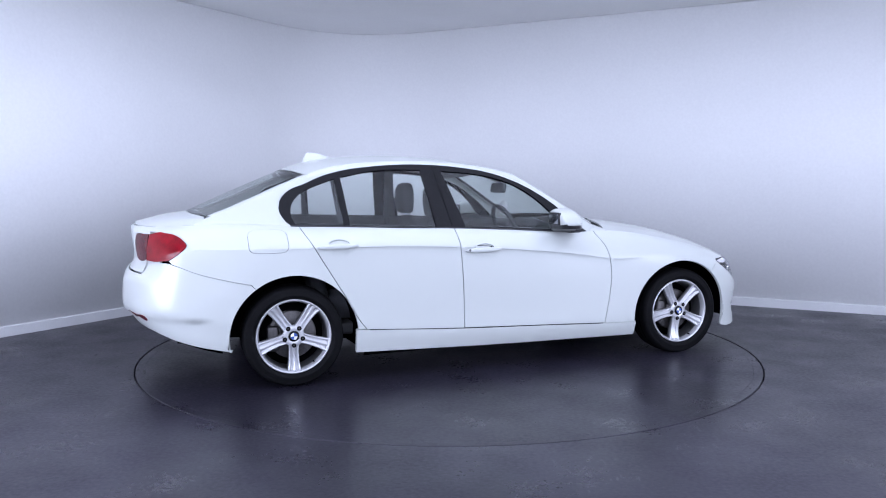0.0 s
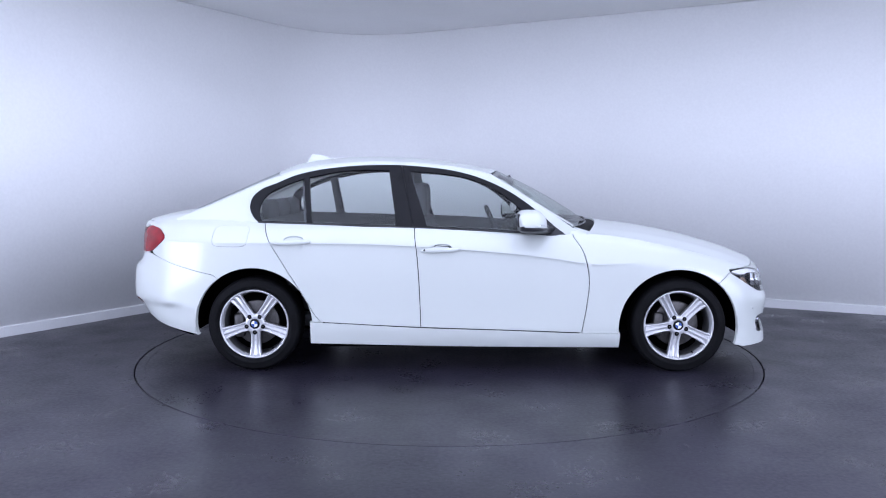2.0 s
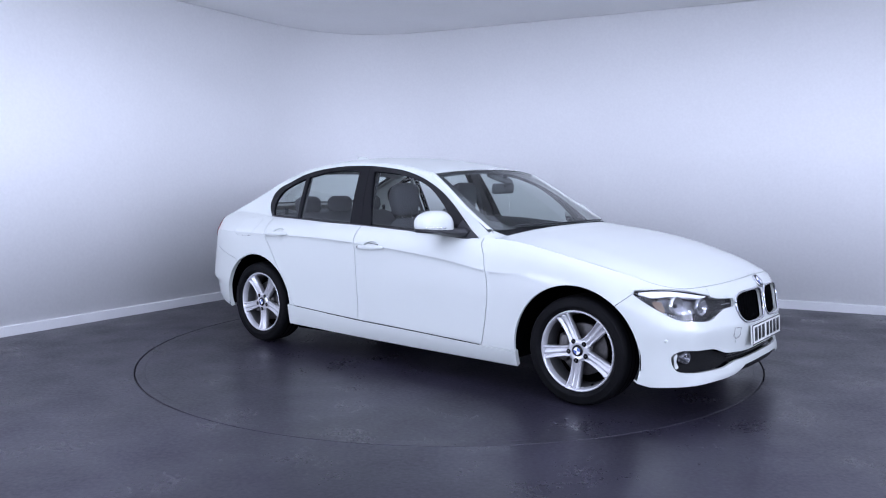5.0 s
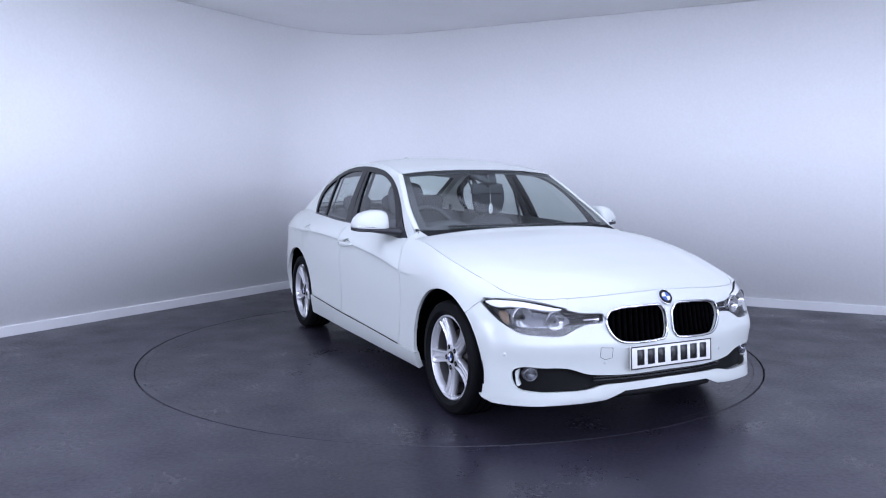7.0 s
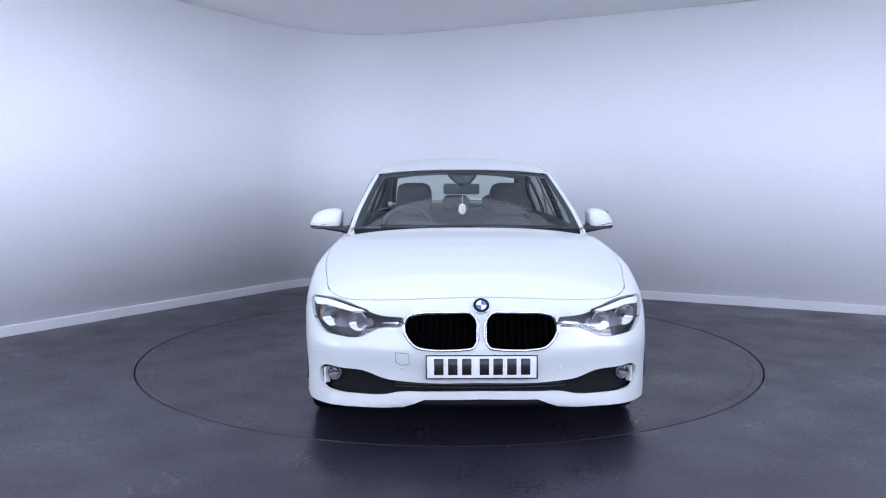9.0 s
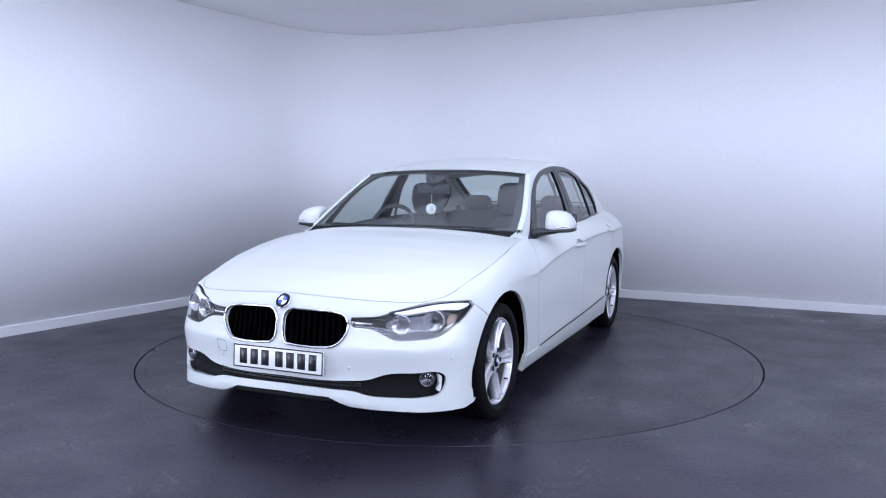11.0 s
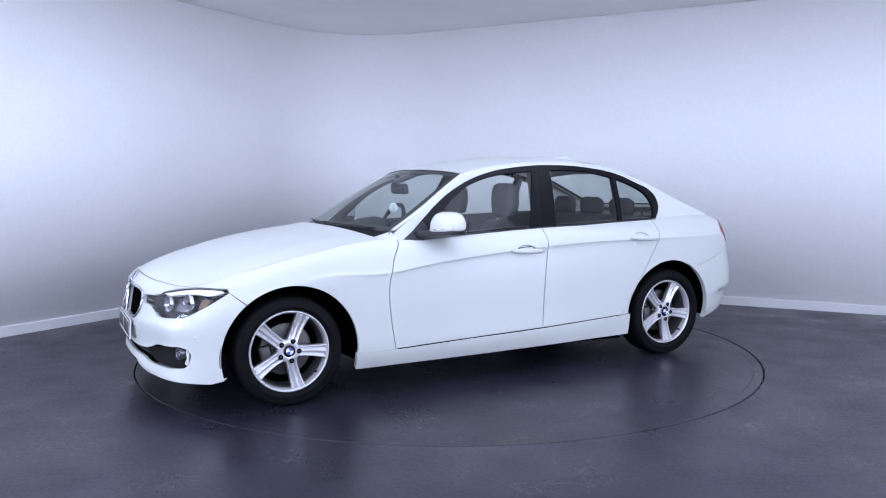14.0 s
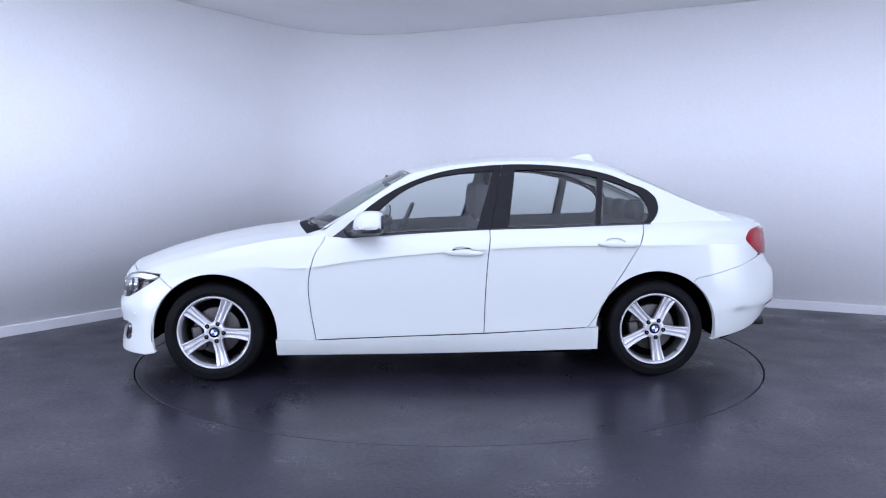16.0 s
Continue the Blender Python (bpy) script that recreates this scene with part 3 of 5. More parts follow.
    o = path(on_side(curve(shift(FRONT_GAP, G))), on_side(curve([(0.765 + G, 0.266), (1.016, 0.263)])),
             on_side(arch(*FA, 186, 50)), on_side(curve([(1.650, 0.600), (1.69, 0.632), (1.732, 0.668)])),
             top_line(1.735, 0.716))
    skin("front_fender", o, lift, M_WHITE, car, thick=0.018, step=0.026, extra=CREASE)
    fuel = closed(on_side([(-1.55 + 0.118 * math.copysign(abs(math.cos(a)) ** 0.42, math.cos(a)), 0.898 + 0.068 * math.copysign(abs(math.sin(a)) ** 0.42, math.sin(a))) for a in np.linspace(0, 2 * math.pi, 32, endpoint=False)]), 0.012)
    mid_f = fuel.mean(axis=0)
    o = path(on_side(curve(shift(REAR_GAP, -G))), top_line(-1.351, -2.27), on_side(curve([(-2.262, 0.957), (-2.155, 0.953), (-2.055, 0.931), (-2.012, 0.882), (-2.055, 0.835), (-2.115, 0.79)])),
             on_side(curve([(-2.10, 0.772), (-2.068, 0.760), (-1.957, 0.718), (-1.807, 0.678), (-1.655, 0.645)])), on_side(arch(*RA, 126, 6)),
             on_side(curve([(-1.024, 0.338), (-0.958, 0.336)])))
    skin("rear_quarter_panel", o, lift, M_WHITE, car, holes=[fuel] if s < 0 else [], thick=0.018, step=0.026, extra=CREASE)
    if s < 0:
        skin("fuel_flap", mid_f + (fuel - mid_f) * 0.978, lift, M_WHITE, car, thick=0.01, step=0.02, extra=CREASE)

# nose: bumper with its openings, given as (half width, height)
HEADLIGHT = [(.850, .672), (.822, .62), (.79, .577), (.74, .537), (.66, .523), (.553, .527), (.524, .545), (.481, .566), (.385, .577), (.372, .60), (.378, .622),
             (.525, .634), (.568, .648), (.692, .677), (.776, .687)]
KIDNEY = [(.366, .592), (.352, .624), (.304, .641), (.21, .648), (.131, .650), (.042, .640), (.022, .612), (.018, .565), (.020, .520), (.038, .489), (.079, .481), (.15, .477), (.225, .477), (.304, .491), (.345, .528)]
INTAKE = [(0, .320), (.344, .321), (.454, .331), (.55, .363), (.64, .367), (.734, .364), (.752, .350), (.754, .305), (.736, .264), (.672, .250), (.57, .249), (.497, .251), (.44, .258), (.399, .269), (.264, .277), (0, .282)]


def nose_line(pts, s=1):
    return [nose_at(s * y, z) for y, z in pts]


def mirrored_path(half):
    h = np.asarray(half)
    return path(h, h[::-1] * (-1, 1))


half = path(nose_line(curve([(0, .714), (.25, .706), (.43, .695), (.5511, .688)])), nose_line(curve([(.5511, .688), (.5511, .646)])), nose_line(curve([(.5511, .642), (.525, .634), (.378, .622)])),
            nose_line(curve([(.378, .622), (.372, .60), (.385, .577)])), nose_line(curve([(.385, .577), (.481, .566), (.524, .545), (.553, .527), (.66, .523), (.74, .537), (.79, .577), (.822, .62), (.850, .668)])),
            [nose_side(x, z) for x, z in curve([(1.734, .6652), (1.692, .6292), (1.653, .5972)])], [nose_side(x, z) for x, z in arch(*FA, 49.3, -15)],
            [nose_side(x, z) for x, z in curve([(1.755, .205), (1.775, .188)])],
            nose_line(curve([(.81, .174), (.696, .180), (.58, .186), (.456, .192), (.365, .200)])), nose_line(curve([(.365, .200), (.305, .222), (.264, .240)])), nose_line(curve([(.264, .240), (0, .245)])))
intake_flat = path(nose_line(curve(INTAKE)), np.array(nose_line(curve(INTAKE)))[::-1] * (-1, 1))
kidneys = {s: closed(nose_line(KIDNEY, s)) for s in (1, -1)}
bumper = skin("front_bumper", mirrored_path(half), nose_lift, M_WHITE, car, holes=[intake_flat, kidneys[1], kidneys[-1]], step=0.03, thick=0.018)


def grown(flat, k):
    c = flat.mean(axis=0)
    return c + (flat - c) * k


skin("lower_grille", grown(intake_flat, 1.04), nose_lift, M_PLASTIC, car, out=-0.045, thick=0.01)
for zz in (0.292, 0.305):
    bm = tube([nose_lift(a, zz)[0] - np.array((0.03, 0, 0)) for a in np.linspace(-0.42, 0.42, 24)], 0.004, 6)
    part("grille_bar", bm, M_BLACK, car)
for s in (1, -1):
    rib = closed(nose_line([(.733, .352), (.741, .347), (.743, .31), (.734, .272), (.727, .276), (.734, .31)], s), 0.01)
    skin("air_curtain_rib", rib, nose_lift, M_WHITE, bumper, "white rib in the bumper opening", step=0.02, thick=0.022, out=-0.012)
    back = skin("kidney_grille", grown(kidneys[s], 1.05), nose_lift, M_DARK, car, "black kidney-shaped grille with chrome surround", out=-0.06, thick=0.01)
    ring = [nose_lift(a, z)[0] + nose_lift(a, z)[1] * 0.004 for a, z in kidneys[s]]
    ring.append(ring[0])
    part("surround", tube(ring, 0.0072, 8), M_CHROME, back, "chrome surround")
    for k in range(10):
        y = s * (0.045 + 0.033 * k)
        lim = [p for p in curve(KIDNEY + KIDNEY[:1], 0.01) if abs(p[0] - abs(y)) < 0.012]
        z0, z1 = min(p[1] for p in lim) - 0.006, max(p[1] for p in lim) + 0.006
        bar = []
        for zz in np.linspace(z0, z1, 6):
            h, n = nose_lift(*nose_at(y, zz))
            bar.append([h + np.array((dx, dy, 0)) for dx, dy in ((-0.022, -0.003), (-0.022, 0.003), (-0.055, 0.005), (-0.055, -0.005))])
        part("slat", loft(bar), M_DARK, back)
# square cover of the towing eye in the bumper
cover = np.array(nose_line([(.395, .462), (.335, .458), (.335, .408), (.372, .400), (.398, .415)], -1))
ring = [nose_lift(a, z)[0] + nose_lift(a, z)[1] * 0.0004 for a, z in np.vstack([cover, cover[:1]])]
part("towing_cover_seam", tube([p for a, b in zip(ring, ring[1:]) for p in (a, a * .5 + b * .5)] + [ring[0]], 0.0013, 5), M_STEEL, bumper)
# under-lip and splitter
part("front_splitter", loft([[(nose_lift(a, 0.25)[0] + np.array((dx, 0, 0)))[:2].tolist() + [z] for dx, z in ((-0.02, 0.240), (-0.005, 0.225), (-0.02, 0.205), (-0.16, 0.20), (-0.16, 0.24))] for a in np.linspace(-0.31, 0.31, 20)]), M_PLASTIC, car)

# ---------------------------------------------------------------- headlights
for s in (1, -1):
    flat = closed(nose_line(HEADLIGHT, s), 0.01)
    lens = skin("headlight", grown(flat, 0.992), nose_lift, M_LENS, car, "clear glass headlight with twin round lamps and dark housing", step=0.025, thick=0.003, out=0.001)
    lens.visible_shadow = False
    skin("housing", grown(flat, 1.0), nose_lift, M_LAMPBODY, lens, "dark grey lamp housing", step=0.025, thick=0.004, out=-0.055)
    # rim of the pocket
    rim = [nose_lift(a, z) for a, z in np.vstack([flat, flat[:1]])]
    sheet("bezel", [[h - n * d for h, n in rim] for d in (0.003, 0.03, 0.056)], M_LAMPBODY, lens)
    # body-coloured strip between lamp and bonnet
    edge = [(0.9 * math.atan2(s * y, x - 1.3), z - 0.0015) for x, y, z in TOP[:NU // 3] if 0.9 * math.atan2(y, x - 1.3) > nose_at(.5515, .66)[0] and 0.9 * math.atan2(y, x - 1.3) < nose_at(.862, .66)[0]]
    edge = [nose_at(s * .5515, .6862)] + edge
    strip_o = path(nose_line(curve([(.862, .682), (.776, .691), (.692, .681), (.60, .660), (.5515, .648)]), s), edge)
    skin("headlight_trim", strip_o, nose_lift, M_WHITE, car, step=0.02, thick=0.015)
    behind = path(nose_line(curve([(.90, .69), (.776, .694), (.692, .684), (.60, .664), (.50, .650)]), s), nose_line([(.50, .684), (.56, .680), (.62, .680), (.70, .692)], s), edge[-8:])
    skin("lamp_carrier", behind, nose_lift, M_WHITE, car, step=0.02, thick=0.01, out=-0.006)
    # pale brow along the top of the lamp
    brow = [(.836, .667), (.776, .683), (.692, .672), (.62, .656), (.575, .645), (.60, .640), (.692, .650), (.76, .656), (.812, .650)]
    skin("brow", closed(nose_line(brow, s), 0.01), nose_lift, M_ENAMEL, lens, "white brow strip", step=0.02, thick=0.02, out=-0.006)
    panel = [(.795, .635), (.70, .648), (.60, .628), (.535, .607), (.530, .588), (.56, .573), (.66, .566), (.75, .573), (.785, .598)]
    skin("reflector_panel", closed(nose_line(panel, s), 0.01), nose_lift, M_PANEL, lens, "grey reflector panel", step=0.02, thick=0.004, out=-0.045)
    for cy, cz, r in ((.715, .603, .047), (.592, .588, .043)):
        h, n = nose_lift(*nose_at(s * cy, cz))
        d = Vector((1.0, s * 0.22, 0.02)).normalized()
        m = Matrix.Translation(Vector(h) - d * 0.041) @ d.to_track_quat("Y", "Z").to_matrix().to_4x4()
        bm = lathe([(0.004, -0.01), (r * .35, -0.008), (r * .8, 0.004), (r, 0.014), (r + .002, 0.016), (r + .004, 0.012), (r + .004, -0.004)], 36)
        bmesh.ops.transform(bm, matrix=m, verts=bm.verts)
        part("reflector", bm, M_SILVER, lens, "bright silver reflector bowl")
        bm = lathe([(0.0005, 0.010), (r * .18, 0.009), (r * .26, 0.003), (r * .26, -0.006)], 20)
        bmesh.ops.transform(bm, matrix=m, verts=bm.verts)
        part("bulb", bm, M_PANEL if cy < .6 else M_LAMPBODY, lens)
    amber = [(.806, .630), (.798, .600), (.785, .578), (.774, .576), (.776, .605), (.784, .632)]
    skin("side_reflector", closed(nose_line(amber, s), 0.01), nose_lift, M_AMBER, lens, "amber side reflector", step=0.015, thick=0.004, out=-0.03)
    strip = [(.475, .598), (.40, .600), (.40, .596), (.475, .593)]
    skin("trim_strip", np.array(nose_line(strip, s)), nose_lift, M_CHROME, lens, step=0.02, thick=0.004, out=-0.01)
    # fog lamp in the bumper's corner
    h, n = nose_lift(*nose_at(s * .674, .330))
    m = Matrix.Translation(Vector(h) - Vector((0.046, 0, 0))) @ Vector((1, s * 0.25, 0)).to_track_quat("Y", "Z").to_matrix().to_4x4()
    bm = lathe([(0.002, 0.0), (0.016, 0.004), (0.027, 0.018), (0.031, 0.022), (0.036, 0.018), (0.039, -0.02)], 32)
    bmesh.ops.transform(bm, matrix=m, verts=bm.verts)
    fog = part("fog_lamp", bm, M_PANEL, car, "round clear fog lamp with silver reflector")
    bm = lathe([(0.0005, 0.026), (0.016, 0.024), (0.029, 0.019)], 32)
    bmesh.ops.transform(bm, matrix=m, verts=bm.verts)
    part("lens", bm, M_LENS, fog)
    # parking sensors
    for cy, cz in ((.775, .425), (.37, .385)):
        h, n = nose_lift(*nose_at(s * cy, cz))
        m = Matrix.Translation(Vector(h)) @ Vector(n).to_track_quat("Y", "Z").to_matrix().to_4x4()
        bm = lathe([(0.0005, 0.0025), (0.008, 0.0025), (0.0095, 0.001), (0.0105, -0.004)], 20)
        bmesh.ops.transform(bm, matrix=m, verts=bm.verts)
        part("parking_sensor", bm, M_WHITE, car)

# ---------------------------------------------------------------- number plate, its characters as bars
plate_m = Matrix.Translation((2.172, 0, 0.403)) @ Matrix.Rotation(math.radians(-3.5), 4, "Y")
plate = part("number_plate", rounded_box(0.012, 0.522, 0.113, 0.004, plate_m), M_PLATE, car, "white number plate with black border and dark bars")
for dy, dz, w, h in ((0, 0.0535, 0.522, 0.006), (0, -0.0535, 0.522, 0.006), (0.258, 0, 0.006, 0.113), (-0.258, 0, 0.006, 0.113)):
    part("border", rounded_box(0.004, w, h, 0.0012, plate_m @ Matrix.Translation((0.006, dy, dz)), 1), M_INK, plate)
for k, y in enumerate((-0.20, -0.135, -0.07, 0.012, 0.076, 0.140, 0.204)):
    part("bar", rounded_box(0.003, 0.044, 0.076, 0.001, plate_m @ Matrix.Translation((0.0065, y, 0.001)), 1), M_INK, plate)


def roundel(parent, m, r):
    """A round badge: dark rim, two blue and two white quarters."""
    bm = lathe([(0.0005, 0.004), (r * .55, 0.0035), (r * .97, 0.0015), (r, -0.002)], 40)
    bmesh.ops.transform(bm, matrix=m, verts=bm.verts)
    badge = part("badge", bm, M_GLOSSBLACK, parent, "round badge with blue and white quarters")
    for q in range(4):
        bm = bmesh.new()
        c = bm.verts.new((0, 0.0062, 0))
        arc = [bm.verts.new((r * .60 * math.cos(a), 0.0052, r * .60 * math.sin(a))) for a in np.linspace(q * math.pi / 2 + .0, (q + 1) * math.pi / 2, 9)]
        low = [bm.verts.new((v.co.x, 0.002, v.co.z)) for v in arc]
        for a, b, la, lb in zip(arc, arc[1:], low, low[1:]):
            bm.faces.new((c, a, b))
            bm.faces.new((a, la, lb, b))
        bmesh.ops.transform(bm, matrix=m, verts=bm.verts)
        part("quarter", bm, M_BLUE if q % 2 else M_ENAMEL, badge, smooth=False)
    bm = lathe([(r * .93, 0.002), (r * .98, 0.004), (r * 1.03, 0.0), (r * 1.03, -0.004)], 40)
    bmesh.ops.transform(bm, matrix=m, verts=bm.verts)
    part("rim", bm, M_CHROME, badge)


h, n = nose_lift(0.0, 0.683)
roundel(car, Matrix.Translation(Vector(h) + Vector((0.004, 0, 0.0))) @ Vector((0.80, 0, 0.60)).to_track_quat("Y", "Z").to_matrix().to_4x4(), 0.041)

# ---------------------------------------------------------------- tail: bumper, lid, lamps
LAMP_SIDE = [(-2.155, .955), (-2.055, .931), (-2.013, .882), (-2.055, .836), (-2.115, .790)]


def tail_sides(pts, s):
    return [(s * a, z) for a, z in (tail_side(x, z) for x, z in pts)]


arc_r = [tail_side(x, z) for x, z in arch(*RA, 126.4, 189)]
half = path([tail_at(y, .70) for y in np.linspace(0, .56, 20)], [tail_at(y, z) for y, z in curve([(.56, .70), (.60, .755), (.66, .772)])],
            [tail_side(x, z) for x, z in curve([(-2.13, .776), (-2.068, .757), (-1.957, .715), (-1.807, .675), (-1.658, .642)])],
            arc_r, [tail_side(x, z) for x, z in curve([(-1.775, .24), (-1.97, .278), (-2.10, .312)])], [tail_at(y, z) for y, z in curve([(.60, .355), (.4, .372), (0, .375)])])
skin("rear_bumper", mirrored_path(half), tail_lift, M_WHITE, car, step=0.03, thick=0.03)
lid_half = path([tail_at(y, .980) for y in np.linspace(0, .55, 20)], [tail_at(y, z) for y, z in curve([(.55, .98), (.575, .95)])],
                [tail_at(y, z) for y, z in curve([(.575, .935), (.40, .925), (.40, .80), (.57, .79)])], [tail_at(y, z) for y, z in curve([(.58, .775), (.55, .71)])], [tail_at(y, .708) for y in np.linspace(.55, 0, 20)])
lid_face = skin("boot_lid_face", mirrored_path(lid_half), tail_lift, M_WHITE, car, step=0.03)
for s in (1, -1):
    o = path(tail_sides(curve(LAMP_SIDE), s), [(s * a, z) for a, z in [tail_at(y, z) for y, z in curve([(.66, .778), (.585, .782)])]],
             [(s * a, z) for a, z in [tail_at(y, z) for y, z in curve([(.585, .782), (.582, .94)])]])
    lamp = skin("tail_light", grown(o, 0.985), tail_lift, M_RED, car, "red plastic tail light", step=0.02, thick=0.03, out=0.004)
    o = np.array([(s * a, z) for a, z in (tail_at(y, z) for y, z in curve([(.572, .94), (.41, .92), (.405, .81), (.572, .788), (.572, .94)]))])[:-1]
    skin("inner_tail_light", o, tail_lift, M_REDDARK, car, "dark red plastic tail light on the boot lid", step=0.02, thick=0.02, out=0.003)
    o = np.array([(s * a, z) for a, z in (tail_at(y, z) for y, z in ((.42, .73), (.56, .735), (.68, .74), (.70, .81), (.56, .80), (.42, .80)))])
    skin("lamp_carrier", o, tail_lift, M_WHITE, car, step=0.02, thick=0.01, out=-0.010)
    o = closed([(s * a, z) for a, z in (tail_at(y, z) for y, z in ((.60, .446), (.52, .452), (.42, .455), (.42, .440), (.52, .432), (.60, .426)))], 0.01)
    skin("rear_reflector", o, tail_lift, M_REDDARK, car, "dark red bumper reflector", step=0.03, thick=0.005, out=0.002)

# ---------------------------------------------------------------- cabin shell: side frames, glass, roof
BX = [-2.1, -1.8, -1.4, -0.7, 0.0, 0.55, 0.69, 0.80]
BZ = [1.0, 0.998, 0.983, 0.962, 0.942, 0.905, 0.893, 0.89]
BY = [0.655, 0.685, 0.735, 0.793, 0.797, 0.790, 0.782, 0.775]


def cabin(s):
    def lift(x, z):
        zb, yb = np.interp(x, BX, BZ), np.interp(x, BX, BY)
        y = yb - 0.46 * (z - zb) + 0.014 * math.sin(math.pi * min(1, max(0, (z - zb) / 0.42)))
        n = np.array((0.0, s, 0.46))
        return np.array((x, s * y, z)), n / np.linalg.norm(n)
    return lift


PILLAR_A = [(0.735, 0.935), (0.66, 0.989), (0.479, 1.104), (0.292, 1.225), (0.159, 1.305)]
RAIL = [(0.159, 1.305), (-0.05, 1.348), (-0.25, 1.372), (-0.5, 1.386), (-0.75, 1.383), (-1.0, 1.362), (-1.15, 1.335), (-1.27, 1.297)]
PILLAR_C = [(-1.27, 1.297), (-1.44, 1.226), (-1.60, 1.155), (-1.75, 1.091), (-1.87, 1.046)]
OPENING = [(-1.463, 1.09), (-1.452, 1.145), (-1.402, 1.197), (-1.290, 1.245), (-1.178, 1.293), (-1.025, 1.332), (-0.871, 1.353), (-0.638, 1.369), (-0.482, 1.369), (-0.248, 1.353),
           (-0.053, 1.324), (0.101, 1.280), (0.254, 1.213), (0.404, 1.119), (0.514, 1.030), (0.60, 0.955)]
SILL_LINE = [(0.690, 0.889), (0.285, 0.921), (-0.091, 0.938), (-0.338, 0.947), (-0.846, 0.965), (-1.226, 0.976), (-1.395, 0.981)]
CORNER_R = [(-1.395, 0.981), (-1.430, 1.016), (-1.457, 1.062), (-1.463, 1.09)]
opening = path(curve(OPENING), curve([(0.60, 0.955), (0.690, 0.889)]), curve(SILL_LINE), curve(CORNER_R))
rail_low = [(x, z - 0.02) for x, z in RAIL]
frame_outer = path(curve([(0.765, 0.890), (0.735, 0.935)]), curve(PILLAR_A), curve(rail_low), curve(PILLAR_C), curve([(-1.87, 1.046), (-1.93, 1.022), (-1.97, 1.003)]),
                   [(x, np.interp(x, BX, BZ) - 0.004) for x in np.linspace(-1.97, 0.765, 90)])
# panes as (length, height)
Q_GLASS = path(curve([(-1.368, 0.992), (-1.391, 1.045), (-1.388, 1.095), (-1.370, 1.135), (-1.323, 1.185), (-1.249, 1.222), (-1.100, 1.276)]), curve([(-1.100, 1.276), (-1.062, 0.982)]), curve([(-1.062, 0.982), (-1.368, 0.992)]))
R_GLASS = path(curve([(-1.062, 1.284), (-0.869, 1.322), (-0.675, 1.335), (-0.519, 1.331)]), curve([(-0.519, 1.331), (-0.458, 0.960)]), curve([(-0.458, 0.960), (-1.026, 0.976)]), curve([(-1.026, 0.976), (-1.062, 1.284)]))
F_GLASS = path(curve([(-0.375, 1.326), (-0.170, 1.311), (0.024, 1.276), (0.177, 1.217), (0.309, 1.127), (0.405, 1.035), (0.47, 0.955), (0.49, 0.918)]), curve([(0.49, 0.918), (0.285, 0.932), (-0.255, 0.955)]), curve([(-0.255, 0.955), (-0.375, 1.326)]))
CUT = np.array([(-0.443, 1.40), (-0.335, 0.90)])


def half_plane(poly, front):
    """The part of an outline before or behind the line between the doors."""
    d = CUT[1] - CUT[0]
    side = [(d[0] * (p[1] - CUT[0][1]) - d[1] * (p[0] - CUT[0][0])) * (1 if front else -1) - 0.0012 * np.linalg.norm(d) for p in poly]
    out = []
    for i in range(len(poly)):
        a, b, fa, fb = poly[i], poly[(i + 1) % len(poly)], side[i], side[(i + 1) % len(poly)]
        if fa >= 0:
            out.append(a)
        if fa * fb < 0:
            out.append(a + (b - a) * fa / (fa - fb))
    return path(out)


for s in (1, -1):
    lift = cabin(s)
    skin("side_frame", frame_outer, lift, M_WHITE, car, holes=[opening], step=0.03, thick=0.02)
    ff, rf = half_plane(grown(opening, 0.997), True), half_plane(grown(opening, 0.997), False)
    fr = skin("window_frame", ff, lift, M_GLOSSBLACK, front_door[s], "black window frame", holes=[F_GLASS], step=0.03, thick=0.02, out=0.004)
    rr = skin("window_frame", rf, lift, M_GLOSSBLACK, rear_door[s], "black window frame", holes=[R_GLASS, Q_GLASS], step=0.03, thick=0.02, out=0.004)
    for flat, own in ((F_GLASS, front_door[s]), (R_GLASS, rear_door[s]), (Q_GLASS, rear_door[s])):
        g = skin("window_pane", grown(flat, 1.015), lift, M_GLASS, own, "lightly tinted window pane", step=0.05, thick=0.0, out=-0.006)
        g.visible_shadow = False
    # weather strip under the panes
    part("weather_strip", tube([lift(x, z + 0.004)[0] + np.array((0, s * 0.004, 0)) for x, z in curve(SILL_LINE, 0.05)], 0.006, 6), M_BLACK, car)


SCREEN_EDGE = [(0.712, 0.962), (0.479, 1.104), (0.292, 1.225), (0.159, 1.305)]


def ws_point(f, t):
    """Windscreen: f across, t from its foot to the roof."""
    k = hermite([0, .4, .73, 1], SCREEN_EDGE, t)[0]
    e, _ = cabin(1)(k[0], k[1])
    e = e + np.array((0.02, -0.028, -0.004))
    c = np.array((0.905 + (0.238 - 0.905) * t, 0, 0.968 + (1.337 - 0.968) * t + 0.022 * math.sin(math.pi * t)))
    w = 1 - f * f
    return np.array((e[0] + (c[0] - e[0]) * w, f * e[1], e[2] + (c[2] - e[2]) * w))


def bl_point(f, t):
    """Rear window: f across, t from the roof down."""
    k = hermite(np.linspace(0, 1, 5), PILLAR_C, t)[0]
    e, _ = cabin(1)(k[0], k[1])
    e = e + np.array((-0.02, -0.055, 0.0))
    c = np.array((-1.365 + (-1.985 + 1.365) * t, 0, 1.334 + (1.060 - 1.334) * t + 0.004 * math.sin(math.pi * t)))
    w = 1 - f * f
    return np.array((e[0] + (c[0] - e[0]) * w, f * e[1], e[2] + (c[2] - e[2]) * w))


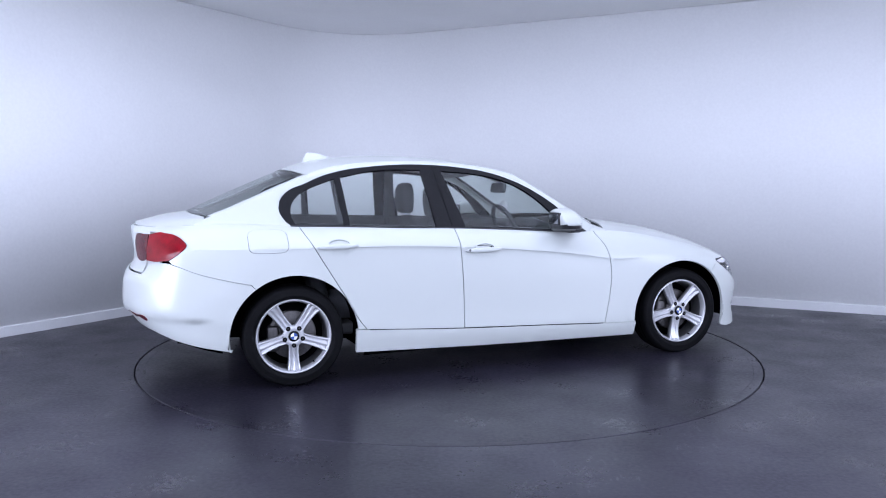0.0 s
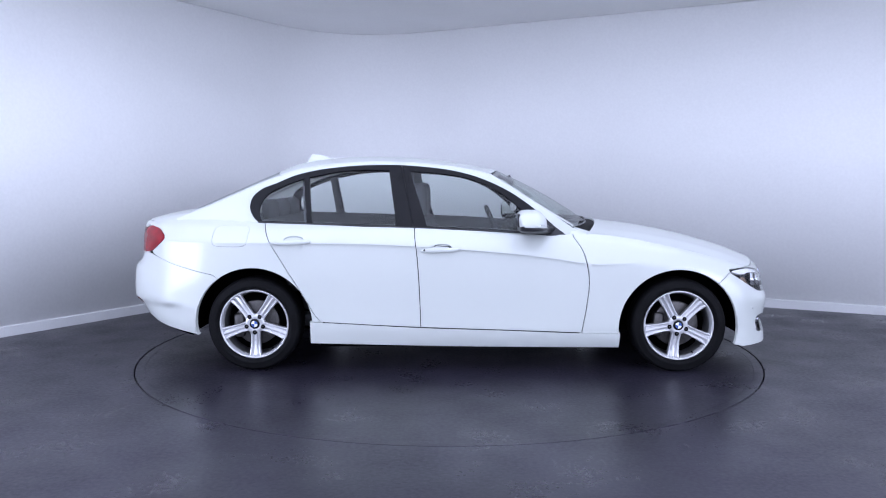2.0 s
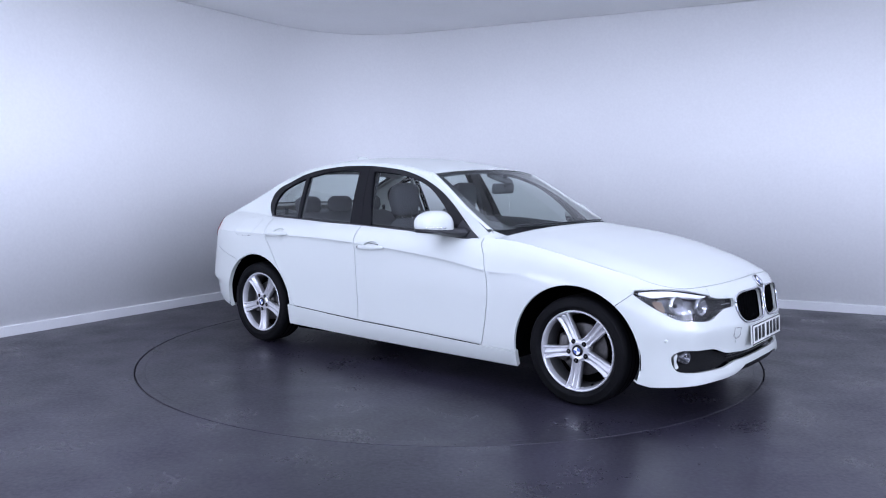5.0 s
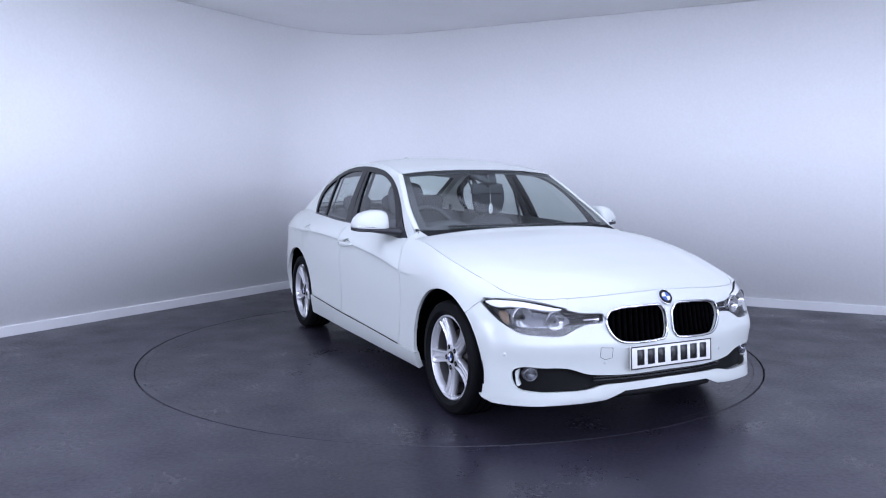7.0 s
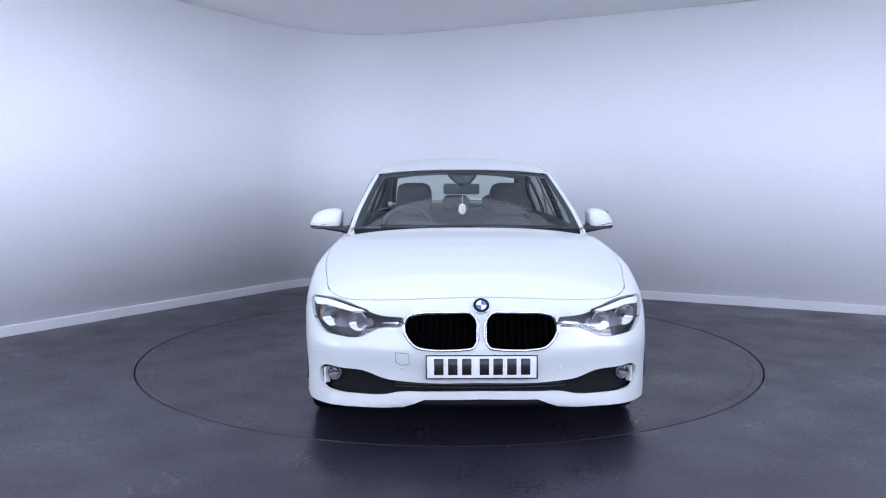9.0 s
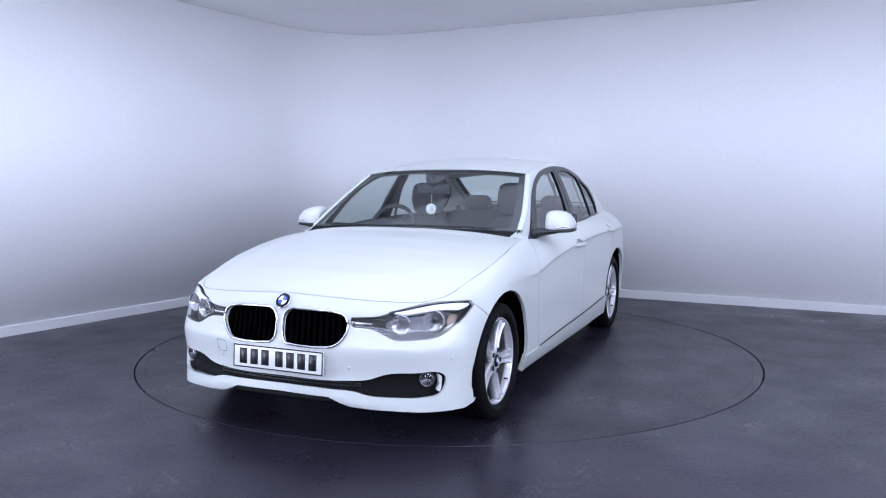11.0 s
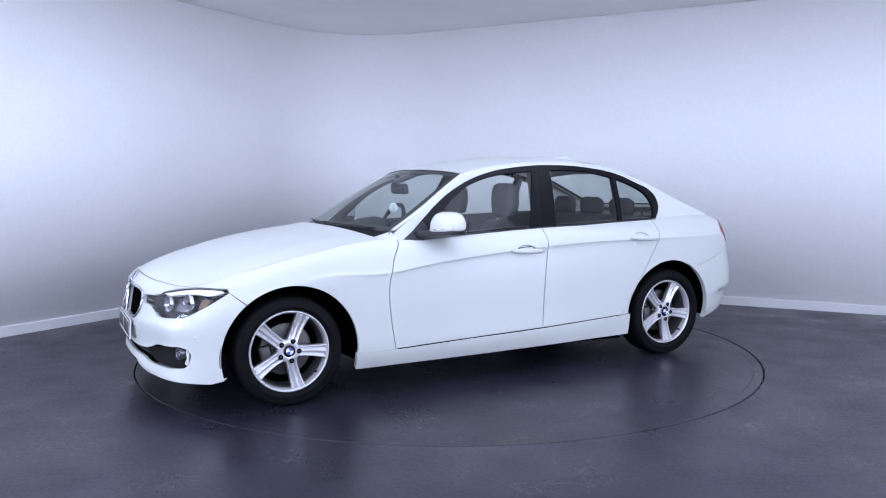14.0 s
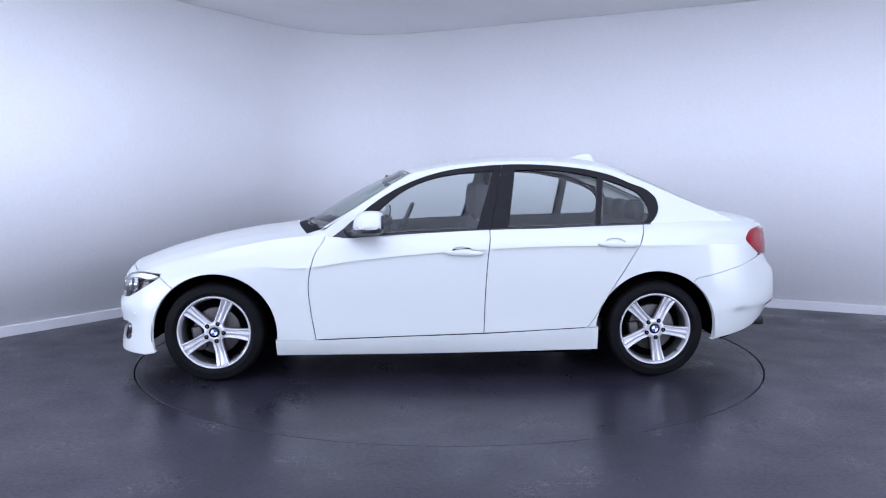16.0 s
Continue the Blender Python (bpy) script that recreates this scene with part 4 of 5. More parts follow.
def patch(fn, fs, ts, lower=0.0):
    return [[fn(f, t) - np.array((0, 0, lower)) for f in fs] for t in ts]


FS = np.linspace(-1, 1, 33)
ws = sheet("windscreen", patch(ws_point, FS, np.linspace(0, 1, 24)), M_SCREEN, car, "clear raked windscreen with black edge")
ws.visible_shadow = False
bl = sheet("rear_window", patch(bl_point, FS, np.linspace(0, 1, 24)), M_SCREEN, car, "raked tinted rear window")
bl.visible_shadow = False
for fn, own in ((ws_point, ws), (bl_point, bl)):
    for fs, ts in ((np.linspace(-1, -.935, 4), np.linspace(0, 1, 20)), (np.linspace(.935, 1, 4), np.linspace(0, 1, 20)),
                   (np.linspace(-.97, .97, 30), np.linspace(0, .045, 4)), (np.linspace(-.97, .97, 30), np.linspace(.95, 1, 4))):
        sheet("black_edge", patch(fn, fs, ts, 0.004), M_BLACK, own)
# pillar returns between glass and side frame
for s in (1, -1):
    for fn, line, at in ((ws_point, SCREEN_EDGE, [0, .4, .73, 1]), (bl_point, PILLAR_C, np.linspace(0, 1, 5))):
        rows = []
        for t in np.linspace(0, 1, 24):
            k = hermite(at, line, t)[0]
            a, _ = cabin(s)(k[0], k[1])
            b = fn(s, t)
            up = np.array((0.004 if fn is ws_point else -0.004, -s * 0.004, 0.004))
            rows.append([a, a * 0.72 + b * 0.28 + up * 1.3, a * 0.4 + b * 0.6 + up * 1.3, b + np.array((0, 0, 0.002)), b - np.array((0, 0, 0.01))])
        sheet("pillar", rows, M_WHITE, car)

rail_c = curve(RAIL, 0.03)
roof_rows = []
CENTRE_X, CENTRE_Z = [-1.36, -1.216, -0.957, -0.741, -0.526, -0.268, 0.033, 0.238], [1.336, 1.388, 1.428, 1.440, 1.438, 1.421, 1.377, 1.339]
for x, z in rail_c:
    t = (0.159 - x) / (0.159 + 1.27)
    xc = 0.238 + (-1.36 - 0.238) * t
    zc = hermite(CENTRE_X, CENTRE_Z, xc)[0, 0]
    row = []
    for f in np.linspace(-1, 1, 41):
        e, _ = cabin(1)(x, z)
        ye, ze = e[1] - 0.016, z + 0.002
        row.append((x + (xc - x) * (1 - f * f), f * ye, ze + (zc - ze) * (1 - abs(f) ** 2.5)))
    for s, at in ((-1, 0), (1, len(row))):
        a, _ = cabin(s)(x, z - 0.021)
        b, _ = cabin(s)(x, z - 0.008)
        b = b + np.array((0, -s * 0.001, 0.001))
        row = [tuple(a), tuple(b)] + row if s < 0 else row + [tuple(b), tuple(a)]
    roof_rows.append(row)
roof = sheet("roof", roof_rows, M_WHITE, car)
sheet("headlining", [[(p[0], p[1] * 0.97, p[2] - 0.035) for p in r[2:-2]] for r in roof_rows[1:-1]], M_LINING, car, "pale grey cloth headlining", flip=True)
for s in (1, -1):
    part("roof_moulding", tube([(p[2 if s < 0 else -3][0], p[2 if s < 0 else -3][1] * 0.985, p[2 if s < 0 else -3][2] + 0.002) for p in roof_rows], 0.004, 6), M_WHITE, car)
# aerial fin
fin = []
for x, w, z0, z1 in ((-0.995, .004, 1.414, 1.429), (-1.035, .020, 1.408, 1.440), (-1.08, .026, 1.400, 1.456), (-1.14, .027, 1.392, 1.463), (-1.165, .026, 1.388, 1.460), (-1.18, .022, 1.385, 1.437), (-1.195, .020, 1.38, 1.41)):
    fin.append([(x, -w, z0), (x, -w * .8, (z0 + z1) / 2), (x, -w * .25, z1 - .003), (x, 0, z1), (x, w * .25, z1 - .003), (x, w * .8, (z0 + z1) / 2), (x, w, z0)])
part("aerial_fin", loft(fin), M_WHITE, car)


# ---------------------------------------------------------------- bonnet and boot lid
def coons(c0, c1, d0, d1):
    """A grid between four lines: c0, c1 across; d0, d1 along."""
    n, m = len(d0), len(c0)
    out = np.zeros((n, m, 3))
    for i in range(n):
        t = i / (n - 1)
        for j in range(m):
            u = j / (m - 1)
            out[i, j] = ((1 - t) * c0[j] + t * c1[j] + (1 - u) * d0[i] + u * d1[i]
                         - (1 - t) * (1 - u) * c0[0] - (1 - t) * u * c0[-1] - t * (1 - u) * c1[0] - t * u * c1[-1])
    return out


def resample(pts, n):
    p = np.asarray(pts, float)
    d = np.concatenate([[0], np.cumsum(np.linalg.norm(np.diff(p, axis=0), axis=1))])
    return np.stack([np.interp(np.linspace(0, d[-1], n), d, p[:, k]) for k in range(3)], 1)


ia = int(np.argmin(np.abs(TOP[: NU // 2, 0] - 0.80) + np.abs(TOP[: NU // 2, 1] - 0.79)))
ik = int(np.argmin(np.abs(TOP[: NU // 3, 1] - 0.66)))
d1 = resample(TOP[ik:ia + 1][::-1], 44)
d0 = d1 * (1, -1, 1)
lead = np.vstack([TOP[:ik + 1][::-1][:, :] * (1, -1, 1), TOP[1:ik + 1]])
c1 = resample(lead, 41)
e = d1[0]
fs = np.linspace(-1, 1, 41)
c0 = np.stack([e[0] + 0.15 * (1 - fs**2), fs * e[1], e[2] + (0.976 - e[2]) * (1 - np.abs(fs) ** 2.6)], 1)
B = coons(c0, c1, d0, d1)
HX, HZ = [0.95, 1.026, 1.241, 1.456, 1.629, 1.845, 1.953, 2.03, 2.09], [.976, .963, .938, .903, .865, .805, .767, .735, .716]
for i in range(B.shape[0]):
    want = np.interp(B[i, 20, 0], HX, HZ) - B[i, 20, 2]
    B[i, :, 2] += want * (1 - np.abs(fs) ** 3.5) * min(1, i / 3, (B.shape[0] - 1 - i) / 3)
    crease = np.exp(-((np.abs(fs) - 0.78) / 0.09) ** 2) * 0.005 * math.sin(math.pi * i / (B.shape[0] - 1))
    B[i, :, 2] += crease
gap = B.copy()
gap[:, :, 1] *= 0.9965
gap[-1, :, 0] -= 0.003
gap[-1, :, 2] += 0.002
bonnet = sheet("bonnet", gap, M_WHITE, car, thick=0.02, flip=True)

# painted corners between bonnet, pillar and windscreen
for s in (1, -1):
    xs = np.linspace(0.69, 0.83, 8)
    outer_l = [top_at(x) * (1, s, 1) for x in xs]
    wp = ws_point(s, 0.0)
    hc = c0[2 if s < 0 else -3]
    inner_l = [wp + (hc - wp) * t + np.array((0, 0, -0.004)) for t in np.linspace(0, 1, 8)]
    sheet("cowl_corner", [outer_l, [(p * .5 + q * .5) + np.array((0, 0, .006)) for p, q in zip(outer_l, inner_l)], inner_l], M_WHITE, car)
# cowl and wipers before the windscreen
foot = [ws_point(f, 0.02) for f in np.linspace(-1, 1, 41)]
sheet("cowl", [[c0[j] - np.array((0.0, 0, 0.010)) for j in range(41)], [c0[j] * 0.5 + foot[j] * 0.5 - np.array((0, 0, 0.012)) for j in range(41)], [foot[j] - np.array((0, 0, 0.006)) for j in range(41)]], M_PLASTIC, car, "black plastic cowl under the windscreen")
for y0, y1, tt in ((-0.55, 0.05, .02), (-0.02, 0.60, .018)):
    pts = [ws_point(y / 0.715, tt + 0.012 * k) + np.array((0.008, 0, 0.006)) for k, y in zip(np.linspace(1, 0, 14), np.linspace(y0, y1, 14))]
    part("wiper", tube(pts, 0.006, 6), M_BLACK, car, "black windscreen wiper")

ib = int(np.argmin(np.abs(TOP[NU // 2:, 0] + 1.95) + 10 * (TOP[NU // 2:, 1] < 0.5))) + NU // 2
ir = int(np.argmin(np.abs(TOP[int(NU * .8):, 1] - 0.52))) + int(NU * .8)
d1 = resample(TOP[ib:ir + 1], 24)
d0 = d1 * (1, -1, 1)
rear = np.vstack([TOP[ir:] * (1, -1, 1), TOP[ir:-1][::-1]])
c1 = resample(rear, 41)
e = d1[0]
c0 = []
for f in fs:
    g = bl_point(min(1, abs(f) / 0.94) * np.sign(f), 1.0) + np.array((-0.006, 0, -0.005))
    k = max(0.0, (abs(f) - 0.94) / 0.06)
    c0.append(g * (1 - k) + e * (1, np.sign(f), 1) * k)
c0 = np.array(c0)
T = coons(c0, c1, d0, d1)
for i in range(T.shape[0]):
    T[i, :, 2] += 0.008 * (1 - np.abs(fs) ** 4) * math.sin(math.pi * i / (T.shape[0] - 1))
sheet("boot_lid", T * (1, 0.994, 1), M_WHITE, car, thick=0.02)
for s in (1, -1):
    a = [top_at(x) for x in np.linspace(-1.38, -1.97, 20)]
    b = [cabin(1)(x, np.interp(x, BX, BZ) + 0.012)[0] for x in np.linspace(-1.38, -1.97, 20)]
    sheet("shoulder", [[p * (1, s, 1) for p in a], [(p * .5 + q * .5 + np.array((0, .002, .002))) * (1, s, 1) for p, q in zip(a, b)], [q * (1, s, 1) for q in b]], M_WHITE, car)

# ---------------------------------------------------------------- inner body, arches, underside: their shade is put into a near-black colour
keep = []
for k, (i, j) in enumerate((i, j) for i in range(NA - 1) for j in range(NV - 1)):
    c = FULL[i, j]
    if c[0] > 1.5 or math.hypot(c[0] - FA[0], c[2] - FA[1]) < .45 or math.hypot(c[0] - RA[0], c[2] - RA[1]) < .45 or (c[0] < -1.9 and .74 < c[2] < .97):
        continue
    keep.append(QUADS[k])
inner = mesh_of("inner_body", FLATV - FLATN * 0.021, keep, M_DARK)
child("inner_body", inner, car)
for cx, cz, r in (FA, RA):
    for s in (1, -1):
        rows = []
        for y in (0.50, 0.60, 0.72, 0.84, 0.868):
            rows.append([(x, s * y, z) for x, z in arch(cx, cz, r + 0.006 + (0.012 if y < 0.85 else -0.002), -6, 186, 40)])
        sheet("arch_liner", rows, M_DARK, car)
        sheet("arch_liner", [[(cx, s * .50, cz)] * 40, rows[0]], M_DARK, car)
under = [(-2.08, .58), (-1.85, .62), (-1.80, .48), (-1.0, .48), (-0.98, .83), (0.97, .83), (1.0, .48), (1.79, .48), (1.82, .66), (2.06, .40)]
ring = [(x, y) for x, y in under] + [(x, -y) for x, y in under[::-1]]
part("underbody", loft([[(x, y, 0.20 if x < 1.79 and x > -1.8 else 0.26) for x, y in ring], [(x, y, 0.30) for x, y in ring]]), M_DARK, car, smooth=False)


# ---------------------------------------------------------------- wheels
def lathe_part(name, profile, n, material, parent, label="", m=None, smooth=True):
    bm = lathe(profile, n)
    if m is not None:
        bmesh.ops.transform(bm, matrix=m, verts=bm.verts)
    return part(name, bm, material, parent, label, smooth)


def spoke_mesh():
    """One alloy spoke along +z: raised edges, two grooves and a middle ridge."""
    across = [(-1, -.034), (-1, -.004), (-.92, .004), (-.72, .005), (-.58, -.014), (-.36, -.014), (-.20, .001), (.20, .001), (.36, -.014), (.58, -.014), (.72, .005), (.92, .004), (1, -.004), (1, -.034)]
    secs = []
    for r, w, y in ((.030, .034, -.010), (.060, .0315, -.012), (.098, .0300, -.016), (.146, .0325, -.014), (.184, .0365, -.008), (.208, .0405, -.002), (.219, .0425, .000)):
        secs.append([(w * a, y + b * (0.5 if r < .05 else 1), r) for a, b in across])
    bm = loft(secs)
    return bm


wheel = part("wheel", lathe([(.2305, -.006), (.2325, .004), (.229, .011), (.223, .011), (.218, .004), (.213, -.012), (.210, -.028)], 72), M_ALLOY, car, "five-spoke silver alloy wheel with black tyre")
lathe_part("barrel", [(.2102, -.028), (.206, -.05), (.199, -.12), (.206, -.165), (.230, -.172)], 72, M_BARREL, wheel, "dull grey wheel barrel")
lathe_part("tyre", [(.2295, -.168), (.245, -.192), (.275, -.200), (.300, -.182), (.3085, -.160), (.3115, -.12), (.312, -.085), (.3115, -.045), (.309, -.005), (.304, .012), (.294, .022), (.288, .0245), (.284, .0235),
                    (.277, .027), (.260, .027), (.256, .0285), (.249, .025), (.238, .014), (.2295, .002)], 96, M_RUBBER, wheel, "black rubber tyre")
# black rings just proud of the tread: the grooves' shade as colour
for k in range(3):
    y = -.04 - .045 * k
    lathe_part("tread_groove_shade", [(.3121, y), (.3126, y - .001), (.3126, y - .007), (.3121, y - .008)], 72, M_DARK, wheel)
sp = spoke_mesh()
first = part("spoke", sp, M_ALLOY, wheel)
for k in range(1, 5):
    ob = child("spoke", first.data, wheel)
    ob.matrix_local = Matrix.Rotation(2 * math.pi * k / 5, 4, "Y")
lathe_part("hub", [(.0005, -.006), (.034, -.006), (.040, -.003), (.058, -.004), (.066, -.012), (.068, -.035), (.0005, -.035)], 48, M_ALLOY, wheel)
for k in range(5):
    a = 2 * math.pi * k / 5
    m = Matrix.Translation((.0575 * math.sin(a), 0, .0575 * math.cos(a)))
    # flat black disc on the hub: the well's shade as colour
    lathe_part("bolt_well_shade", [(.0005, -.0018), (.0125, -.0018), (.0145, -.0035)], 16, M_DARK, wheel, m=m)
    lathe_part("bolt", [(.0005, -.001), (.006, -.001), (.0075, -.003)], 6, M_BLACK, wheel, m=m)
lathe_part("cap", [(.0005, .0035), (.018, .003), (.031, .0015), (.0335, -.003)], 40, M_GLOSSBLACK, wheel, "round hub cap with blue and white quarters")
for q in range(4):
    bm = bmesh.new()
    c = bm.verts.new((0, .0048, 0))
    arc = [bm.verts.new((.021 * math.cos(a), .0042, .021 * math.sin(a))) for a in np.linspace(q * math.pi / 2, (q + 1) * math.pi / 2, 9)]
    for a, b in zip(arc, arc[1:]):
        bm.faces.new((c, b, a))
    part("cap_quarter", bm, M_BLUE if q % 2 else M_ENAMEL, wheel, smooth=False)
lathe_part("brake_disc", [(.06, -.075), (.145, -.075), (.150, -.078), (.150, -.098), (.06, -.098), (.06, -.055), (.0005, -.055)], 64, M_STEEL, wheel, "grey steel brake disc")
part("brake_caliper", rounded_box(.075, .07, .16, .018, Matrix.Translation((-.118, -.085, .02))), M_STEEL, wheel)
# closes the wheel's back; the dark between the spokes is in its colour
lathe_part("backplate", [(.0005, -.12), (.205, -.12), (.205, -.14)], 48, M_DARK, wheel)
lathe_part("valve", [(.0005, .02), (.004, .018), (.0045, -.004)], 10, M_DARK, wheel, m=Matrix.Rotation(math.radians(36), 4, "Y") @ Matrix.Translation((0, -.012, .202)))


def put_wheel(x, s, spin):
    """Copies the wheel's parts onto another corner; spin: degrees about its axle."""
    m = Matrix.Translation((x, s * 0.852, 0.3115)) @ (Matrix.Rotation(0 if s > 0 else math.pi, 4, "Z")) @ Matrix.Rotation(math.radians(spin), 4, "Y")
    return m


for x, s, spin in ((1.405, -1, 172), (-1.405, 1, 189), (-1.405, -1, 180)):
    copy_thing(wheel, put_wheel(x, s, spin))
wheel.matrix_basis = put_wheel(1.405, 1, 193)

# ---------------------------------------------------------------- door mirrors, the left one turned in a little
for s in (1, -1):
    wide = 0.84 if s > 0 else 1.04
    secs = []
    for y, x0, x1, z0, z1 in ((.838, .365, .455, .958, 1.045), (.845, .352, .475, .950, 1.062), (.875, .345, .492, .947, 1.073), (.92, .345, .497, .947, 1.074), (.965, .348, .495, .949, 1.066), (1.005, .353, .487, .950, 1.050), (1.032, .362, .472, .953, 1.025), (1.047, .380, .450, .958, .993)):
        out = (y - .838) / .21
        x0, x1, y, z0, z1 = x0 - .010, x1 + .045 * (1 - .8 * out), .838 + .203 * out * wide, z0 + .014, z1 + .002
        ring = []
        for a in np.linspace(0, 2 * math.pi, 28, endpoint=False):
            c, d = math.cos(a), math.sin(a)
            if d >= 0:
                ring.append(((x0 + x1) / 2 + (x1 - x0) / 2 * math.copysign(abs(c) ** 0.62, c) - 0.024 * d, s * (y - 0.006 * d), z0 + (z1 - z0) * d ** 0.60))
            else:
                ring.append(((x0 + x1) / 2 + (x1 - x0) / 2 * math.copysign(abs(c) ** 0.5, c), s * y, z0 + 0.006 * d))
        secs.append(ring)
    under = [[(p[0] * .97 + .0125, p[1], min(p[2], z_low) - (0.020 if p[2] <= z_low + 1e-4 else 0.0)) for p in r] for r in secs for z_low in (min(q[2] for q in r) + 0.010,)]
    cap = part("door_mirror", loft(secs), M_WHITE, car, "white door mirror on a black foot")
    foot_secs = []
    for y, x0, x1, z0, z1 in ((.775, .395, .60, .905, .962), (.80, .385, .57, .908, .964), (.845, .352, .542, .918, .967), (.94, .336, .528, .934, .965), (.99, .345, .502, .950, .967), (1.030, .365, .46, .961, .972)):
        y = y if y < .846 else .838 + (y - .838) * wide
        foot_secs.append([((x0 + x1) / 2 + (x1 - x0) / 2 * math.copysign(abs(math.cos(a)) ** .6, math.cos(a)), s * y, (z0 + z1) / 2 + (z1 - z0) / 2 * math.copysign(abs(math.sin(a)) ** .6, math.sin(a))) for a in np.linspace(0, 2 * math.pi, 20, endpoint=False)])
    part("lower_shell", loft(under), M_BLACK, cap, "black lower half of the mirror")
    part("mirror_foot", loft(foot_secs), M_BLACK, cap, "black mirror foot")
    part("side_repeater", tube([(x, s * (.838 + (y - .838) * wide), z) for x, y, z in ((.510, .907, .972), (.527, .935, .972), (.514, .961, .973), (.497, 1.000, .975), (.476, 1.024, .979), (.45, 1.034, .983))], 0.0045, 6), M_CHROME, cap, "slim clear side repeater lamp")
    part("mirror_bezel", rounded_box(0.020, .150, .086, .009, Matrix.Translation((.339, s * .925, 1.008)), 3), M_BLACK, cap, "black mirror surround")
    part("mirror_glass", rounded_box(0.004, .128, .066, .0015, Matrix.Translation((.3285, s * .925, 1.008)), 1), M_MIRROR, cap, "mirror glass toned dark like its reflection")
    # black corner cover where the mirror meets the window
    tri = path(curve([(0.47, 0.93), (0.52, 1.015)]), curve([(0.52, 1.015), (0.60, 0.952), (0.675, 0.897)]), curve([(0.675, 0.897), (0.47, 0.915)]))
    skin("mirror_corner", tri, cabin(s), M_BLACK, car, step=0.03, thick=0.01, out=0.007)

# ---------------------------------------------------------------- cabin
def cushion(name, secs, material, parent, label=""):
    """A soft form through squarish level rings (centre x, centre y, height, half length, half width)."""
    return part(name, loft([super_ring(cx, cy, z, rx, ry, 28, 3.2) for cx, cy, z, rx, ry in secs]), material, parent, label)


for s in (1, -1):
    y = s * 0.36
    seat = cushion("front_seat", [(0.05, y, .36, .24, .22), (0.05, y, .42, .27, .25), (0.05, y, .50, .27, .255), (0.05, y, .535, .24, .23), (0.05, y, .54, .15, .15)], M_SEAT, car, "dark grey cloth front seat with headrest")
    cushion("backrest", [(-.14, y, .48, .07, .23), (-.17, y, .56, .085, .255), (-.205, y, .68, .085, .26), (-.24, y, .80, .075, .25), (-.27, y, .90, .062, .215), (-.285, y, .96, .048, .17), (-.29, y, .985, .025, .12)], M_SEAT, seat)
    head = cushion("headrest", [(-.325, y, 1.005, .03, .08), (-.325, y, 1.02, .05, .115), (-.33, y, 1.10, .058, .138), (-.33, y, 1.18, .055, .135), (-.325, y, 1.225, .042, .115), (-.32, y, 1.245, .02, .07)], M_SEAT, seat)
    for d in (-.055, .055):
        part("headrest_post", tube([(-.285, y + d, .96), (-.325, y + d, 1.03)], 0.006, 8), M_CHROME, seat, "bright steel post")
bench = cushion("rear_bench", [(-.95, 0, .36, .25, .60), (-.95, 0, .50, .27, .64), (-.95, 0, .54, .22, .58)], M_SEAT, car, "dark grey cloth rear bench with headrests")
cushion("backrest", [(-1.18, 0, .50, .08, .62), (-1.24, 0, .70, .085, .63), (-1.32, 0, .90, .075, .62), (-1.36, 0, .98, .05, .58), (-1.37, 0, 1.0, .02, .5)], M_SEAT, bench)
for y in (-.36, 0, .36):
    cushion("headrest", [(-1.40, y, .99, .04, .10), (-1.40, y, 1.04, .05, .125), (-1.40, y, 1.10, .045, .12), (-1.395, y, 1.13, .02, .08)], M_SEAT, bench)
for y in (-.30, .30):
    part("seat_belt_post", rounded_box(.012, .03, .06, .004, Matrix.Translation((-1.42, y * 1.9, 1.01))), M_CABIN, bench)
# rear shelf, dashboard, floor, door linings
part("parcel_shelf", loft([[(x, -w, z - .02), (x, -w, z), (x, w, z), (x, w, z - .02)] for x, w, z in ((-1.36, .60, .97), (-1.6, .60, .985), (-1.90, .56, 1.0))]), M_CABIN, car)
dash = []
for x, z0, z1, w in ((.30, .70, .80, .66), (.33, .66, .90, .70), (.40, .60, .935, .715), (.52, .60, .945, .71), (.66, .60, .94, .69), (.80, .62, .925, .58)):
    dash.append([(x, -w, z0), (x, -w, z1 - .03), (x, -w * .93, z1 - .005), (x, -w * .5, z1), (x, 0, z1), (x, w * .5, z1), (x, w * .93, z1 - .005), (x, w, z1 - .03), (x, w, z0)])
part("dashboard", loft(dash), M_CABIN, car, "dark plastic dashboard")
part("instrument_hood", loft([[(x, -.36 + w * math.cos(a), .925 + h * max(0, math.sin(a))) for a in np.linspace(0, 2 * math.pi, 20, endpoint=False)] for x, w, h in ((.31, .17, .055), (.36, .19, .07), (.46, .19, .06), (.56, .16, .02))]), M_CABIN, car)
part("cabin_floor", rounded_box(2.5, 1.3, .08, .02, Matrix.Translation((-.35, 0, .30))), M_CABIN, car)
